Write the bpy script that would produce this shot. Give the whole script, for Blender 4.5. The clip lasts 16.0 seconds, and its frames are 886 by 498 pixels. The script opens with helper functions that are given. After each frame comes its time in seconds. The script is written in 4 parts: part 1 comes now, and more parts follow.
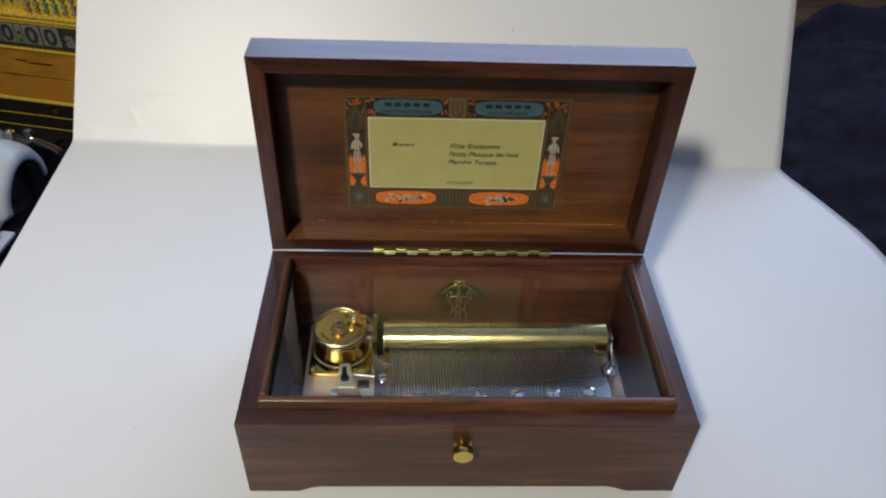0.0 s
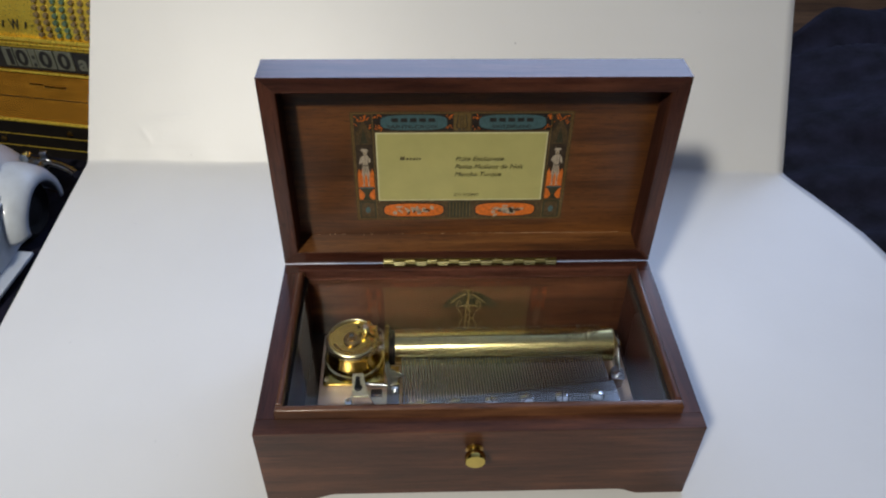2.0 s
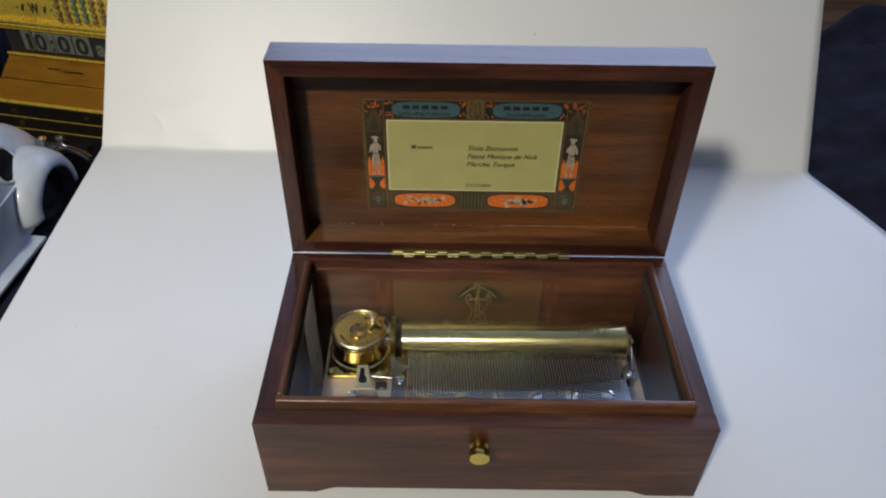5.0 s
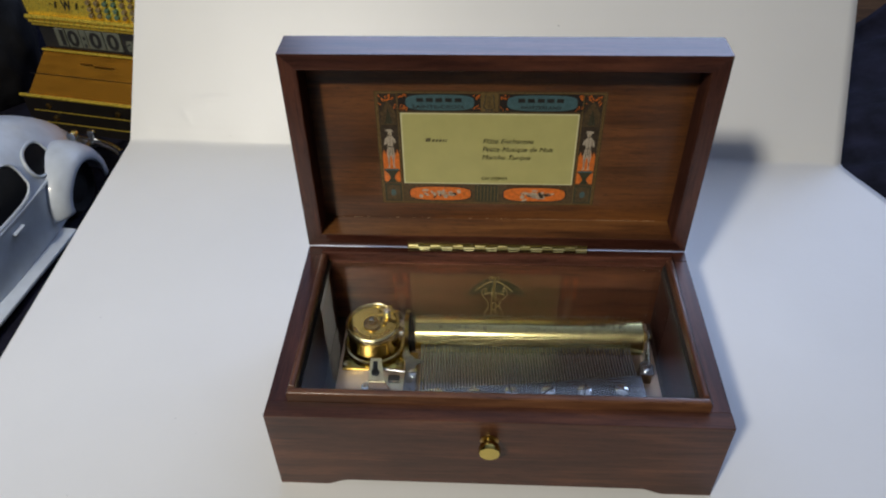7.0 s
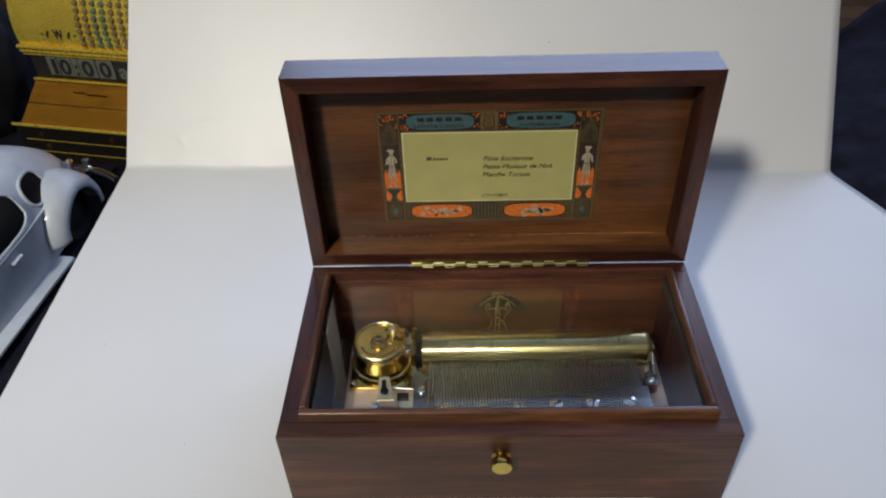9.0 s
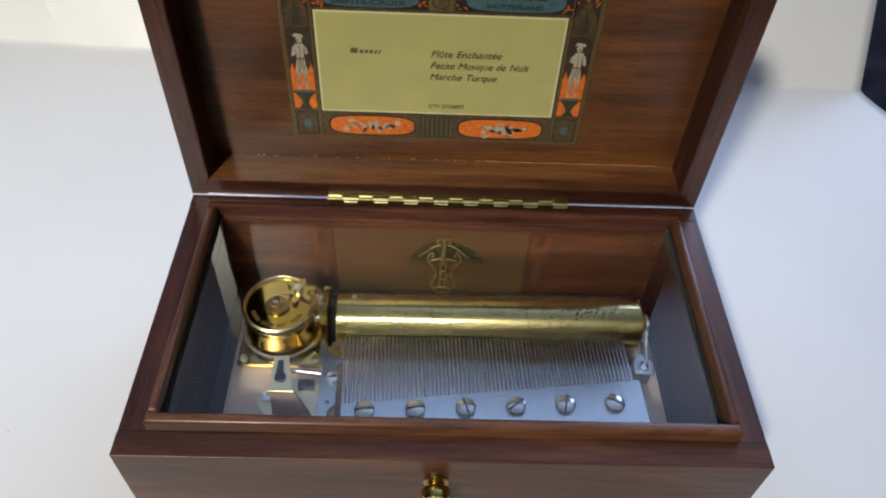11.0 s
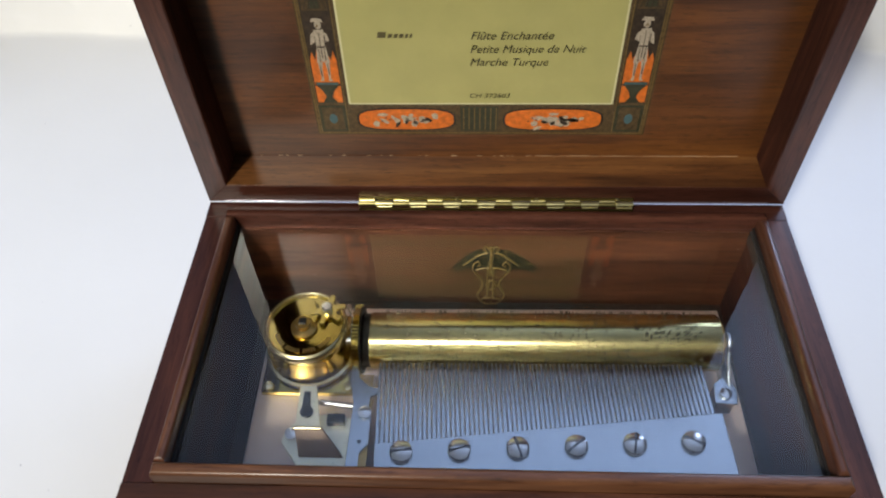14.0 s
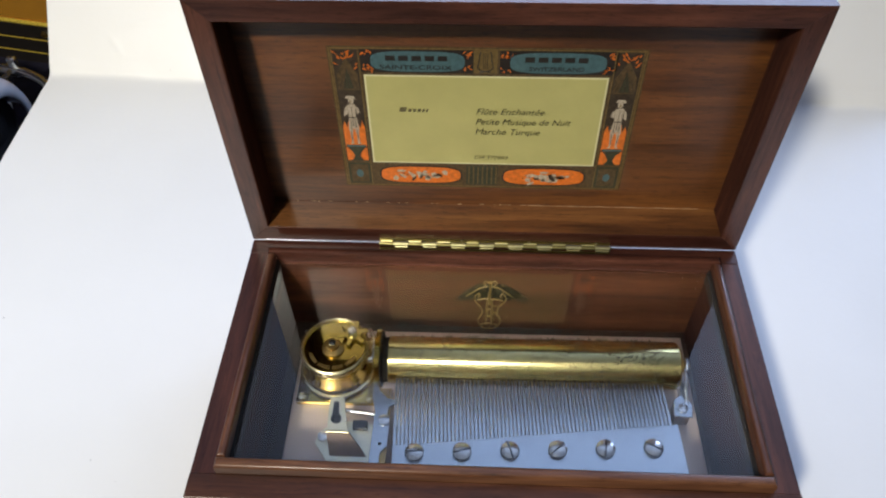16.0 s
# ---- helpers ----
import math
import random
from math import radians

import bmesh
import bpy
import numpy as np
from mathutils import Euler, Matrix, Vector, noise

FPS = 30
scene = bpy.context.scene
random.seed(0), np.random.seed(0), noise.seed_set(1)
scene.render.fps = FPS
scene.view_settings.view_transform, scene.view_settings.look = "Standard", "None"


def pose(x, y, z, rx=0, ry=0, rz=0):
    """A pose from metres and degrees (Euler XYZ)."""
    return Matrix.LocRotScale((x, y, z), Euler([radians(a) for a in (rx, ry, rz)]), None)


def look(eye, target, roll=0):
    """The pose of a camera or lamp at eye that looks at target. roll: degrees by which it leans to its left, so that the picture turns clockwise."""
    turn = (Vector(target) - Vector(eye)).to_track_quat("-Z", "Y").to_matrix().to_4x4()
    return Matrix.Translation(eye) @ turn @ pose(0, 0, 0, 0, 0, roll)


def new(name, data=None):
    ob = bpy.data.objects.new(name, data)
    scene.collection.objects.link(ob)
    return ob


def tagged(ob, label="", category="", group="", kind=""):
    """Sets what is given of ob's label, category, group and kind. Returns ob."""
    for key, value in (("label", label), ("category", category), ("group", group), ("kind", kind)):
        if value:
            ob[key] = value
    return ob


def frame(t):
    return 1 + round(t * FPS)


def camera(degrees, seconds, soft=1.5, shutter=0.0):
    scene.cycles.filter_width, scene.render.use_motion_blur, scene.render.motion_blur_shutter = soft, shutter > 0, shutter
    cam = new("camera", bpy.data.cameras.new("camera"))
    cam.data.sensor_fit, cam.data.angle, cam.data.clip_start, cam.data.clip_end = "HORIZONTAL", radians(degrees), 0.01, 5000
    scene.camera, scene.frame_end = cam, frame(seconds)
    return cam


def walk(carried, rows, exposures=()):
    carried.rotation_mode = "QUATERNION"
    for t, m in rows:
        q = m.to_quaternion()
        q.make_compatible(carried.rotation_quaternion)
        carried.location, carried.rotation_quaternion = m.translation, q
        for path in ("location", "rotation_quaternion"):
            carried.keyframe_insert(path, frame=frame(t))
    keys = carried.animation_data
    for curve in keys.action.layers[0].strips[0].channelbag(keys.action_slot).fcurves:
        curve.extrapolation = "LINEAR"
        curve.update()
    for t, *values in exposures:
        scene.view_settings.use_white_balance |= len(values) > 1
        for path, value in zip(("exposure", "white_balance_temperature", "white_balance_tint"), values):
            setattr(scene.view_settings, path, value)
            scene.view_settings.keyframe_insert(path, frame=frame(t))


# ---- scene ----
cam = camera(60.98, 16.0, soft=2.1)
PATH = [
    (0, (-0.03791, -0.27777, 0.46421), (0.04622, 1.22560, -0.85214), 2.83),
    (0.5, (-0.03404, -0.27931, 0.46582), (0.04876, 1.22633, -0.84802), 2.52),
    (1, (-0.03603, -0.28139, 0.47028), (0.03222, 1.22376, -0.84497), 2.17),
    (1.5, (-0.04028, -0.28321, 0.46943), (0.02005, 1.23535, -0.83069), 1.85),
    (2, (-0.03757, -0.28771, 0.47345), (0.02186, 1.23374, -0.82334), 0.90),
    (2.5, (-0.03601, -0.29300, 0.47431), (0.01931, 1.23397, -0.81616), 0.89),
    (3, (-0.03744, -0.29246, 0.47430), (0.01697, 1.23389, -0.81693), 0.52),
    (3.5, (-0.03493, -0.29133, 0.47384), (0.02108, 1.23623, -0.81590), 0.65),
    (5.8, (-0.02014, -0.27319, 0.45711), (-0.09287, 1.23871, -0.85012), -0.37),
    (6, (-0.01721, -0.27182, 0.45750), (-0.11770, 1.23870, -0.84949), -1.15),
    (6.5, (-0.01736, -0.27717, 0.46134), (-0.12793, 1.23243, -0.84590), -1.64),
    (7, (-0.01315, -0.27862, 0.45972), (-0.10561, 1.22579, -0.85489), -1.33),
    (7.5, (-0.00825, -0.28135, 0.46334), (-0.08610, 1.24463, -0.82713), -1.24),
    (8, (-0.00470, -0.28886, 0.46590), (-0.09493, 1.24604, -0.81314), -1.29),
    (8.2, (-0.00691, -0.29211, 0.46684), (-0.09919, 1.24237, -0.81257), -1.40),
    (10.3, (-0.04470, -0.20270, 0.42330), (0.02700, 1.28800, -0.90700), -0.95),
    (10.5, (-0.03900, -0.18200, 0.40900), (0.05800, 1.28000, -0.95200), 1.70),
    (11, (-0.01300, -0.15100, 0.38000), (0.04300, 1.19100, -1.10100), 3.30),
    (11.5, (-0.00414, -0.13149, 0.38250), (-0.03236, 1.14599, -1.15609), 1.47),
    (12, (-0.01009, -0.10777, 0.38342), (-0.06080, 1.16071, -1.16202), 0.78),
    (12.5, (-0.00865, -0.10923, 0.37178), (-0.08957, 1.14669, -1.18261), -0.65),
    (13, (-0.00527, -0.11441, 0.35570), (-0.09705, 1.15909, -1.18370), -1.97),
    (13.5, (-0.00664, -0.10908, 0.35050), (-0.09307, 1.16470, -1.18899), -1.98),
    (14, (-0.00810, -0.10204, 0.35422), (-0.09424, 1.18164, -1.17704), -2.46),
    (14.5, (-0.00895, -0.09828, 0.37801), (-0.09377, 1.21915, -1.12438), -2.63),
    (15, (-0.01204, -0.10538, 0.39546), (-0.08141, 1.22632, -1.09510), -1.34),
    (15.5, (-0.01204, -0.11990, 0.41146), (-0.09071, 1.21613, -1.07475), -1.43),
    (16, (-0.01101, -0.13685, 0.41926), (-0.09053, 1.16437, -1.09748), -1.30),
]
walk(cam, [(t, look(eye, target, roll)) for t, eye, target, roll in PATH],
     [(0, 0.04), (1, 0.03), (3, -0.05), (3.7, -0.06), (5.8, -0.06), (8.2, -0.06), (10.3, 0.0), (11, 0.27), (12, 0.36), (13.5, 0.42), (15, 0.47), (16, 0.49)])

# ---- world and lights ----
world = bpy.data.worlds.new("world")
scene.world = world
world.use_nodes = True
world.node_tree.nodes["Background"].inputs[0].default_value = (0.45, 0.55, 0.75, 1)
world.node_tree.nodes["Background"].inputs[1].default_value = 0.008


def area(name, eye, target, sx, sy, watts, colour):
    d = bpy.data.lights.new(name, "AREA")
    d.shape, d.size, d.size_y, d.energy, d.color = "RECTANGLE", sx, sy, watts, colour
    ob = new(name, d)
    ob.matrix_world = look(eye, target)
    return ob


# warm ceiling lamp in front of the box, to its left; cool daylight from a wide window behind
area("room_lamp_light", (-0.75, -1.30, 1.68), (-0.32, 0.35, 0.0), 0.15, 0.15, 8.0, (1.0, 0.945, 0.82)).data.spread = radians(85)
area("window_light", (0.50, 1.50, 1.05), (0.45, 0.0, 1.12), 2.0, 0.8, 24.0, (0.51, 0.65, 1.0))


# ---- materials ----
def material(name):
    m = bpy.data.materials.new(name)
    m.use_nodes = True
    return m, m.node_tree.nodes, m.node_tree.links, m.node_tree.nodes["Principled BSDF"]


def put(b, **kw):
    for k, v in kw.items():
        b.inputs[k.replace("_", " ")].default_value = v


def coords(N, K, scale):
    tc, mp = N.new("ShaderNodeTexCoord"), N.new("ShaderNodeMapping")
    mp.inputs["Scale"].default_value = scale
    K.new(tc.outputs["Object"], mp.inputs["Vector"])
    return mp.outputs["Vector"]


def noise_tex(N, K, vec, scale, detail=4.0, rough=0.55, distortion=0.0):
    n = N.new("ShaderNodeTexNoise")
    put(n, Scale=scale, Detail=detail, Roughness=rough, Distortion=distortion)
    K.new(vec, n.inputs["Vector"])
    return n.outputs["Fac"]


def ramp(N, K, fac, stops):
    r = N.new("ShaderNodeValToRGB")
    e = r.color_ramp.elements
    while len(e) < len(stops):
        e.new(0.5)
    for el, (p, c) in zip(e, stops):
        el.position, el.color = p, (*c, 1)
    K.new(fac, r.inputs["Fac"])
    return r.outputs["Color"]


def mix(N, K, fac, a, b, mode="MIX"):
    m = N.new("ShaderNodeMix")
    m.data_type, m.blend_type = "RGBA", mode
    for src, sock in ((fac, m.inputs[0]), (a, m.inputs[6]), (b, m.inputs[7])):
        if hasattr(src, "links"):
            K.new(src, sock)
        else:
            sock.default_value = src
    return m.outputs[2]


def bump(N, K, b, height, strength=0.2, distance=0.001):
    n = N.new("ShaderNodeBump")
    put(n, Strength=strength, Distance=distance)
    K.new(height, n.inputs["Height"])
    K.new(n.outputs["Normal"], b.inputs["Normal"])


def wood(name, along, dark, mid, light, rough=0.45, coat=0.75, sheen=0.27, gloss=0.14):
    """Varnished wood with its grain along one axis."""
    m, N, K, b = material(name)
    sc = {"x": (4, 48, 48), "y": (48, 4, 48), "z": (48, 48, 4)}[along]
    fine = {"x": (26, 420, 420), "y": (420, 26, 420), "z": (420, 420, 26)}[along]
    broad = noise_tex(N, K, coords(N, K, sc), 1.0, 7, 0.68, 0.35)
    grain = noise_tex(N, K, coords(N, K, fine), 1.0, 3, 0.6, 0.4)
    cloud = noise_tex(N, K, coords(N, K, (9, 9, 9)), 1.0, 2)
    c = ramp(N, K, broad, [(0.30, dark), (0.5, mid), (0.70, light)])
    pores = ramp(N, K, grain, [(0.34, (0.55, 0.5, 0.5)), (0.5, (1, 1, 1))])
    c = mix(N, K, 0.75, c, pores, "MULTIPLY")
    mid_sc = {"x": (14, 190, 190), "y": (190, 14, 190), "z": (190, 190, 14)}[along]
    streak = noise_tex(N, K, coords(N, K, mid_sc), 1.0, 5, 0.7, 0.8)
    c = mix(N, K, 0.55, c, ramp(N, K, streak, [(0.36, (0.62, 0.58, 0.58)), (0.52, (1, 1, 1)), (0.68, (1.3, 1.28, 1.2))]), "MULTIPLY")
    fl_sc = {"x": (160, 900, 900), "y": (900, 160, 900), "z": (900, 900, 160)}[along]
    fleck = noise_tex(N, K, coords(N, K, fl_sc), 1.0, 2, 0.5, 0.2)
    c = mix(N, K, 0.7, c, ramp(N, K, fleck, [(0.30, (0.45, 0.42, 0.42)), (0.40, (1, 1, 1)), (0.64, (1, 1, 1)), (0.72, (1.4, 1.38, 1.3))]), "MULTIPLY")
    tone = ramp(N, K, cloud, [(0.3, (0.75, 0.72, 0.72)), (0.7, (1.15, 1.12, 1.1))])
    K.new(mix(N, K, 0.8, c, tone, "MULTIPLY"), b.inputs["Base Color"])
    put(b, Roughness=rough, Coat_Weight=coat, Coat_Roughness=sheen, Specular_IOR_Level=gloss)
    bump(N, K, b, grain, 0.3, 0.0004)
    return m


def plain(name, colour, rough=0.5, metal=0.0, var=0.12, scale=40.0, bumps=0.0, coat=0.0, spread=(1, 1, 1)):
    """A surface with slight mottling in colour and gloss."""
    m, N, K, b = material(name)
    vec = coords(N, K, spread)
    f = noise_tex(N, K, vec, scale, 5)
    g = noise_tex(N, K, vec, scale * 6, 3)
    lo, hi = [tuple(max(0, min(1, v * k)) for v in colour) for k in (1 - var, 1 + var)]
    c = ramp(N, K, f, [(0.3, lo), (0.7, hi)])
    K.new(c, b.inputs["Base Color"])
    mr = N.new("ShaderNodeMapRange")
    put(mr, To_Min=max(0.02, rough * 0.75), To_Max=min(1, rough * 1.3))
    K.new(g, mr.inputs["Value"])
    K.new(mr.outputs["Result"], b.inputs["Roughness"])
    put(b, Metallic=metal, Coat_Weight=coat, Coat_Roughness=0.1)
    if bumps:
        bump(N, K, b, g, bumps, 0.0006)
    return m


RED_D, RED_M, RED_L = (0.028, 0.0090, 0.0062), (0.066, 0.0220, 0.0136), (0.135, 0.048, 0.026)
wood_x = wood("walnut_grain_x", "x", RED_D, RED_M, RED_L)
wood_y = wood("walnut_grain_y", "y", RED_D, RED_M, RED_L)
wood_z = wood("walnut_grain_z", "z", RED_D, RED_M, RED_L)
# front walnut lightened, with lamplight on the rim in its colour
wood_front = wood("lamplit_front_walnut", "x", (0.034, 0.0125, 0.0078), (0.085, 0.0315, 0.0165), (0.175, 0.070, 0.034), 0.5, 0.5, 0.33, 0.2)
panel_wood = wood("lid_panel_veneer", "x", (0.042, 0.0130, 0.0034), (0.122, 0.042, 0.0082), (0.215, 0.080, 0.016), 0.5, 0.9, 0.36, 0.3)
inner_x = wood("inner_veneer_x", "x", (0.024, 0.0082, 0.005), (0.060, 0.0225, 0.0112), (0.110, 0.045, 0.021), 0.5, 0.3, 0.36)
wood_satin = wood("satin_walnut", "x", RED_D, RED_M, RED_L, 0.6, 0.0)
wood_matte = wood("matte_walnut_z", "z", RED_D, RED_M, RED_L, 0.7, 0.0)
# liner walnut lightened to hold the lamp's gloss on the mouldings
liner_x = wood("lamplit_liner_x", "x", (0.045, 0.017, 0.009), (0.140, 0.058, 0.027), (0.28, 0.130, 0.060), 0.42, 1.0, 0.3, 0.3)
liner_y = wood("lamplit_liner_y", "y", (0.032, 0.011, 0.007), (0.100, 0.038, 0.021), (0.22, 0.098, 0.048), 0.40, 1.0, 0.25, 0.3)
# golden tone paints the lamplight on the lid's lower inner face
lamp_gold_wood = wood("lamp_glow_veneer", "x", (0.04, 0.014, 0.006), (0.12, 0.046, 0.014), (0.22, 0.095, 0.028), 0.40, 1.0, 0.25, 0.4)
# side lining walnut darkened: the shade inside the box is in its colour
inner_y = wood("shade_darkened_veneer_y", "y", (0.014, 0.005, 0.004), (0.034, 0.012, 0.008), (0.07, 0.027, 0.015), 0.6, 0.0)
floor_felt = plain("box_floor_lining", (0.03, 0.018, 0.014), 0.7, 0, 0.3, 60)
brass = plain("polished_brass", (0.64, 0.50, 0.14), 0.10, 1, 0.08, 120)
brass_cyl = plain("cylinder_brass", (0.76, 0.66, 0.32), 0.23, 1, 0.14, 160, 0.02, 0, (0.3, 1, 1))
# turned on a lathe: the gloss is drawn out along the axis
turned = brass_cyl.node_tree.nodes.new("ShaderNodeTangent")
turned.direction_type, turned.axis = "RADIAL", "X"
brass_cyl.node_tree.links.new(turned.outputs["Tangent"], brass_cyl.node_tree.nodes["Principled BSDF"].inputs["Tangent"])
put(brass_cyl.node_tree.nodes["Principled BSDF"], Anisotropic=0.8, Anisotropic_Rotation=0.25)
brass_dark = plain("tarnished_brass", (0.42, 0.28, 0.10), 0.3, 1, 0.25, 200)
gold_pale = plain("pale_gilt_rim", (0.84, 0.77, 0.50), 0.24, 1, 0.06, 150)
hinge_brass = plain("hinge_brass", (0.74, 0.68, 0.36), 0.34, 1, 0.1, 150)
# darker copy of the hinge brass, with the hinge's shade in its colour
hinge_shade = plain("shaded_hinge_brass", (0.36, 0.31, 0.12), 0.35, 1, 0.15, 150)
steel = plain("comb_steel", (0.49, 0.54, 0.60), 0.2, 1, 0.04, 60, 0, 0, (20, 1, 1))
steel_bright = plain("screw_steel", (0.72, 0.72, 0.72), 0.18, 1, 0.08, 300)
pin_steel = plain("pin_steel", (0.045, 0.04, 0.03), 0.4, 0.6, 0.1, 300)
dark_steel = plain("blued_steel", (0.05, 0.055, 0.065), 0.35, 1, 0.2, 200)
bed_metal = plain("bedplate_nickel", (0.60, 0.50, 0.46), 0.32, 0.55, 0.07, 50)
gov_metal = plain("governor_nickel", (0.70, 0.70, 0.58), 0.3, 0.85, 0.08, 120)
brown_metal = plain("shaded_brown", (0.12, 0.072, 0.042), 0.6, 0.0, 0.25, 120)
wheel_shade = plain("wheel_shade_black", (0.006, 0.006, 0.006), 0.85, 0, 0.2, 100)
wheel_shade.node_tree.nodes["Principled BSDF"].inputs["Specular IOR Level"].default_value = 0.05
brass_mirror = plain("mirror_brass", (0.55, 0.42, 0.11), 0.045, 1, 0.06, 120)
black_gap = plain("black_shadow_gap", (0.012, 0.011, 0.011), 0.6, 0, 0.2, 100)
navy = plain("navy_cloth", (0.0095, 0.0090, 0.0175), 0.9, 0, 0.6, 30, 0.6)
navy.node_tree.nodes["Principled BSDF"].inputs["Specular IOR Level"].default_value = 0.15
car_paint = plain("pale_blue_grey_paint", (0.55, 0.60, 0.66), 0.42, 0, 0.12, 45, 0.10, 0.2)
car_glass = plain("dark_car_glass", (0.006, 0.007, 0.009), 0.3, 0, 0.1, 60)
car_glass.node_tree.nodes["Principled BSDF"].inputs["Specular IOR Level"].default_value = 0.12
rubber = plain("black_rubber", (0.012, 0.012, 0.013), 0.7, 0, 0.2, 100)
chrome = plain("dull_chrome", (0.6, 0.62, 0.64), 0.2, 1, 0.1, 90)
reg_gold = plain("register_gilt_metal", (0.98, 0.70, 0.10), 0.28, 0.6, 0.12, 50)
reg_amber = plain("register_amber_panel", (0.80, 0.37, 0.045), 0.2, 0.75, 0.25, 25, 0, 0, (1, 1, 6))
reg_black = plain("register_black_enamel", (0.012, 0.010, 0.009), 0.35, 0, 0.2, 60, 0, 0.4)
card_black = plain("flip_card_black", (0.02, 0.02, 0.022), 0.5)
card_grey = plain("flip_card_grey", (0.14, 0.15, 0.12), 0.5)
key_green = plain("key_verdigris", (0.14, 0.24, 0.17), 0.4, 0.4)
key_brown = plain("key_dull_brass", (0.27, 0.20, 0.10), 0.5, 0.3, 0.3, 120)
wall_paint = plain("warm_wall_paint", (0.09, 0.07, 0.055), 0.8, 0, 0.08, 4)
ceiling_paint = plain("ceiling_paint", (0.86, 0.87, 0.89), 0.9, 0, 0.05, 3)
floor_wood = wood("brown_floor_boards", "x", (0.05, 0.028, 0.014), (0.10, 0.055, 0.028), (0.16, 0.09, 0.045), 0.5, 0.1)
# inks and paper of the label
ink_olive = plain("label_olive_brown", (0.082, 0.052, 0.020), 0.5, 0, 0.5, 500)
ink_dark = plain("label_dark_ink", (0.016, 0.012, 0.010), 0.5, 0, 0.3, 500)
ink_text = plain("label_text_ink", (0.020, 0.017, 0.010), 0.5, 0, 0.3, 500)
ink_name = plain("label_faded_ink", (0.10, 0.085, 0.035), 0.5, 0, 0.3, 500)
ink_umber = plain("label_umber", (0.038, 0.024, 0.014), 0.5, 0, 0.5, 450)
ink_orange = plain("label_orange", (0.66, 0.155, 0.012), 0.45, 0, 0.25, 400)
ink_blue = plain("label_slate_blue", (0.055, 0.115, 0.13), 0.45, 0, 0.2, 400)
ink_green = plain("label_bottle_green", (0.034, 0.036, 0.018), 0.5, 0, 0.4, 400)
ink_white = plain("label_ivory", (0.44, 0.37, 0.28), 0.5, 0, 0.45, 1500)
ink_gold = plain("label_gold_line", (0.17, 0.115, 0.040), 0.4, 0.3, 0.25, 500)
cream = plain("label_cream_paper", (0.45, 0.42, 0.155), 0.42, 0, 0.05, 60)
cream_edge = plain("label_pale_edge", (0.66, 0.63, 0.36), 0.42, 0, 0.05, 60)
decal_gold = plain("decal_gold", (0.16, 0.105, 0.03), 0.4, 0.3, 0.4, 500)
decal_green = plain("decal_green", (0.004, 0.005, 0.003), 0.4, 0, 0.4, 300)


def make_paper():
    m, N, K, b = material("white_coated_card")
    vec = coords(N, K, (1, 1, 1))
    big, fine = noise_tex(N, K, vec, 5, 3), noise_tex(N, K, vec, 160, 3)
    speck = noise_tex(N, K, vec, 150, 1)
    c = ramp(N, K, big, [(0.3, (0.78, 0.78, 0.77)), (0.7, (0.83, 0.83, 0.82))])
    dirt = ramp(N, K, speck, [(0.165, (0.35, 0.35, 0.38)), (0.18, (1, 1, 1))])
    K.new(mix(N, K, 0.6, c, dirt, "MULTIPLY"), b.inputs["Base Color"])
    put(b, Roughness=0.42, Coat_Weight=0.14, Coat_Roughness=0.4)
    bump(N, K, b, mix(N, K, 0.25, big, fine), 0.10, 0.004)
    return m


paper_mat = make_paper()


def make_glass():
    m, N, K, b = material("clear_glass")
    put(b, Base_Color=(0.97, 0.99, 0.98, 1), Roughness=0.0, IOR=1.45, Transmission_Weight=1.0)
    return m


glass = make_glass()


# ---- building helpers ----
def part(name, bm, mat, parent=None, label="", smooth=None):
    me = bpy.data.meshes.new(name)
    bmesh.ops.recalc_face_normals(bm, faces=bm.faces)
    bm.to_mesh(me)
    bm.free()
    me.materials.append(mat)
    ob = new(name, me)
    if parent:
        ob.parent = parent
    if label:
        ob["label"] = label
    if smooth is not None:
        me.set_sharp_from_angle(angle=radians(smooth))
    return ob


def base(name, x=0, y=0, z=0, rz=0, size=1.0):
    e = new(name)
    e.matrix_world = pose(x, y, z, 0, 0, rz) @ Matrix.Scale(size, 4)
    e.empty_display_size = 0.02
    return e


def slab(x0, x1, y0, y1, z0, z1, bevel=0.0, seg=2, bm=None):
    bm = bm or bmesh.new()
    r = bmesh.ops.create_cube(bm, size=1)
    vs = r["verts"]
    for v in vs:
        v.co = Vector(((x0 + x1) / 2 + v.co.x * (x1 - x0), (y0 + y1) / 2 + v.co.y * (y1 - y0), (z0 + z1) / 2 + v.co.z * (z1 - z0)))
    if bevel:
        es = list({e for v in vs for e in v.link_edges})
        bmesh.ops.bevel(bm, geom=es, offset=bevel, segments=seg, profile=0.5, affect="EDGES")
    return bm


def prism(pts, d0, d1, axis="z", bevel=0.0, bm=None):
    """A polygon pushed through from d0 to d1 along an axis; pts are the other two coordinates."""
    bm = bm or bmesh.new()

    def put3(p, d):
        return {"z": (p[0], p[1], d), "y": (p[0], d, p[1]), "x": (d, p[0], p[1])}[axis]
    a = [bm.verts.new(put3(p, d0)) for p in pts]
    b = [bm.verts.new(put3(p, d1)) for p in pts]
    n = len(pts)
    fs = [bm.faces.new(a), bm.faces.new(b[::-1])]
    for i in range(n):
        fs.append(bm.faces.new((a[i], b[i], b[(i + 1) % n], a[(i + 1) % n])))
    if bevel:
        bmesh.ops.recalc_face_normals(bm, faces=fs)
        bmesh.ops.bevel(bm, geom=list(fs[0].edges) + list(fs[1].edges), offset=bevel, segments=2, profile=0.5, affect="EDGES")
    return bm


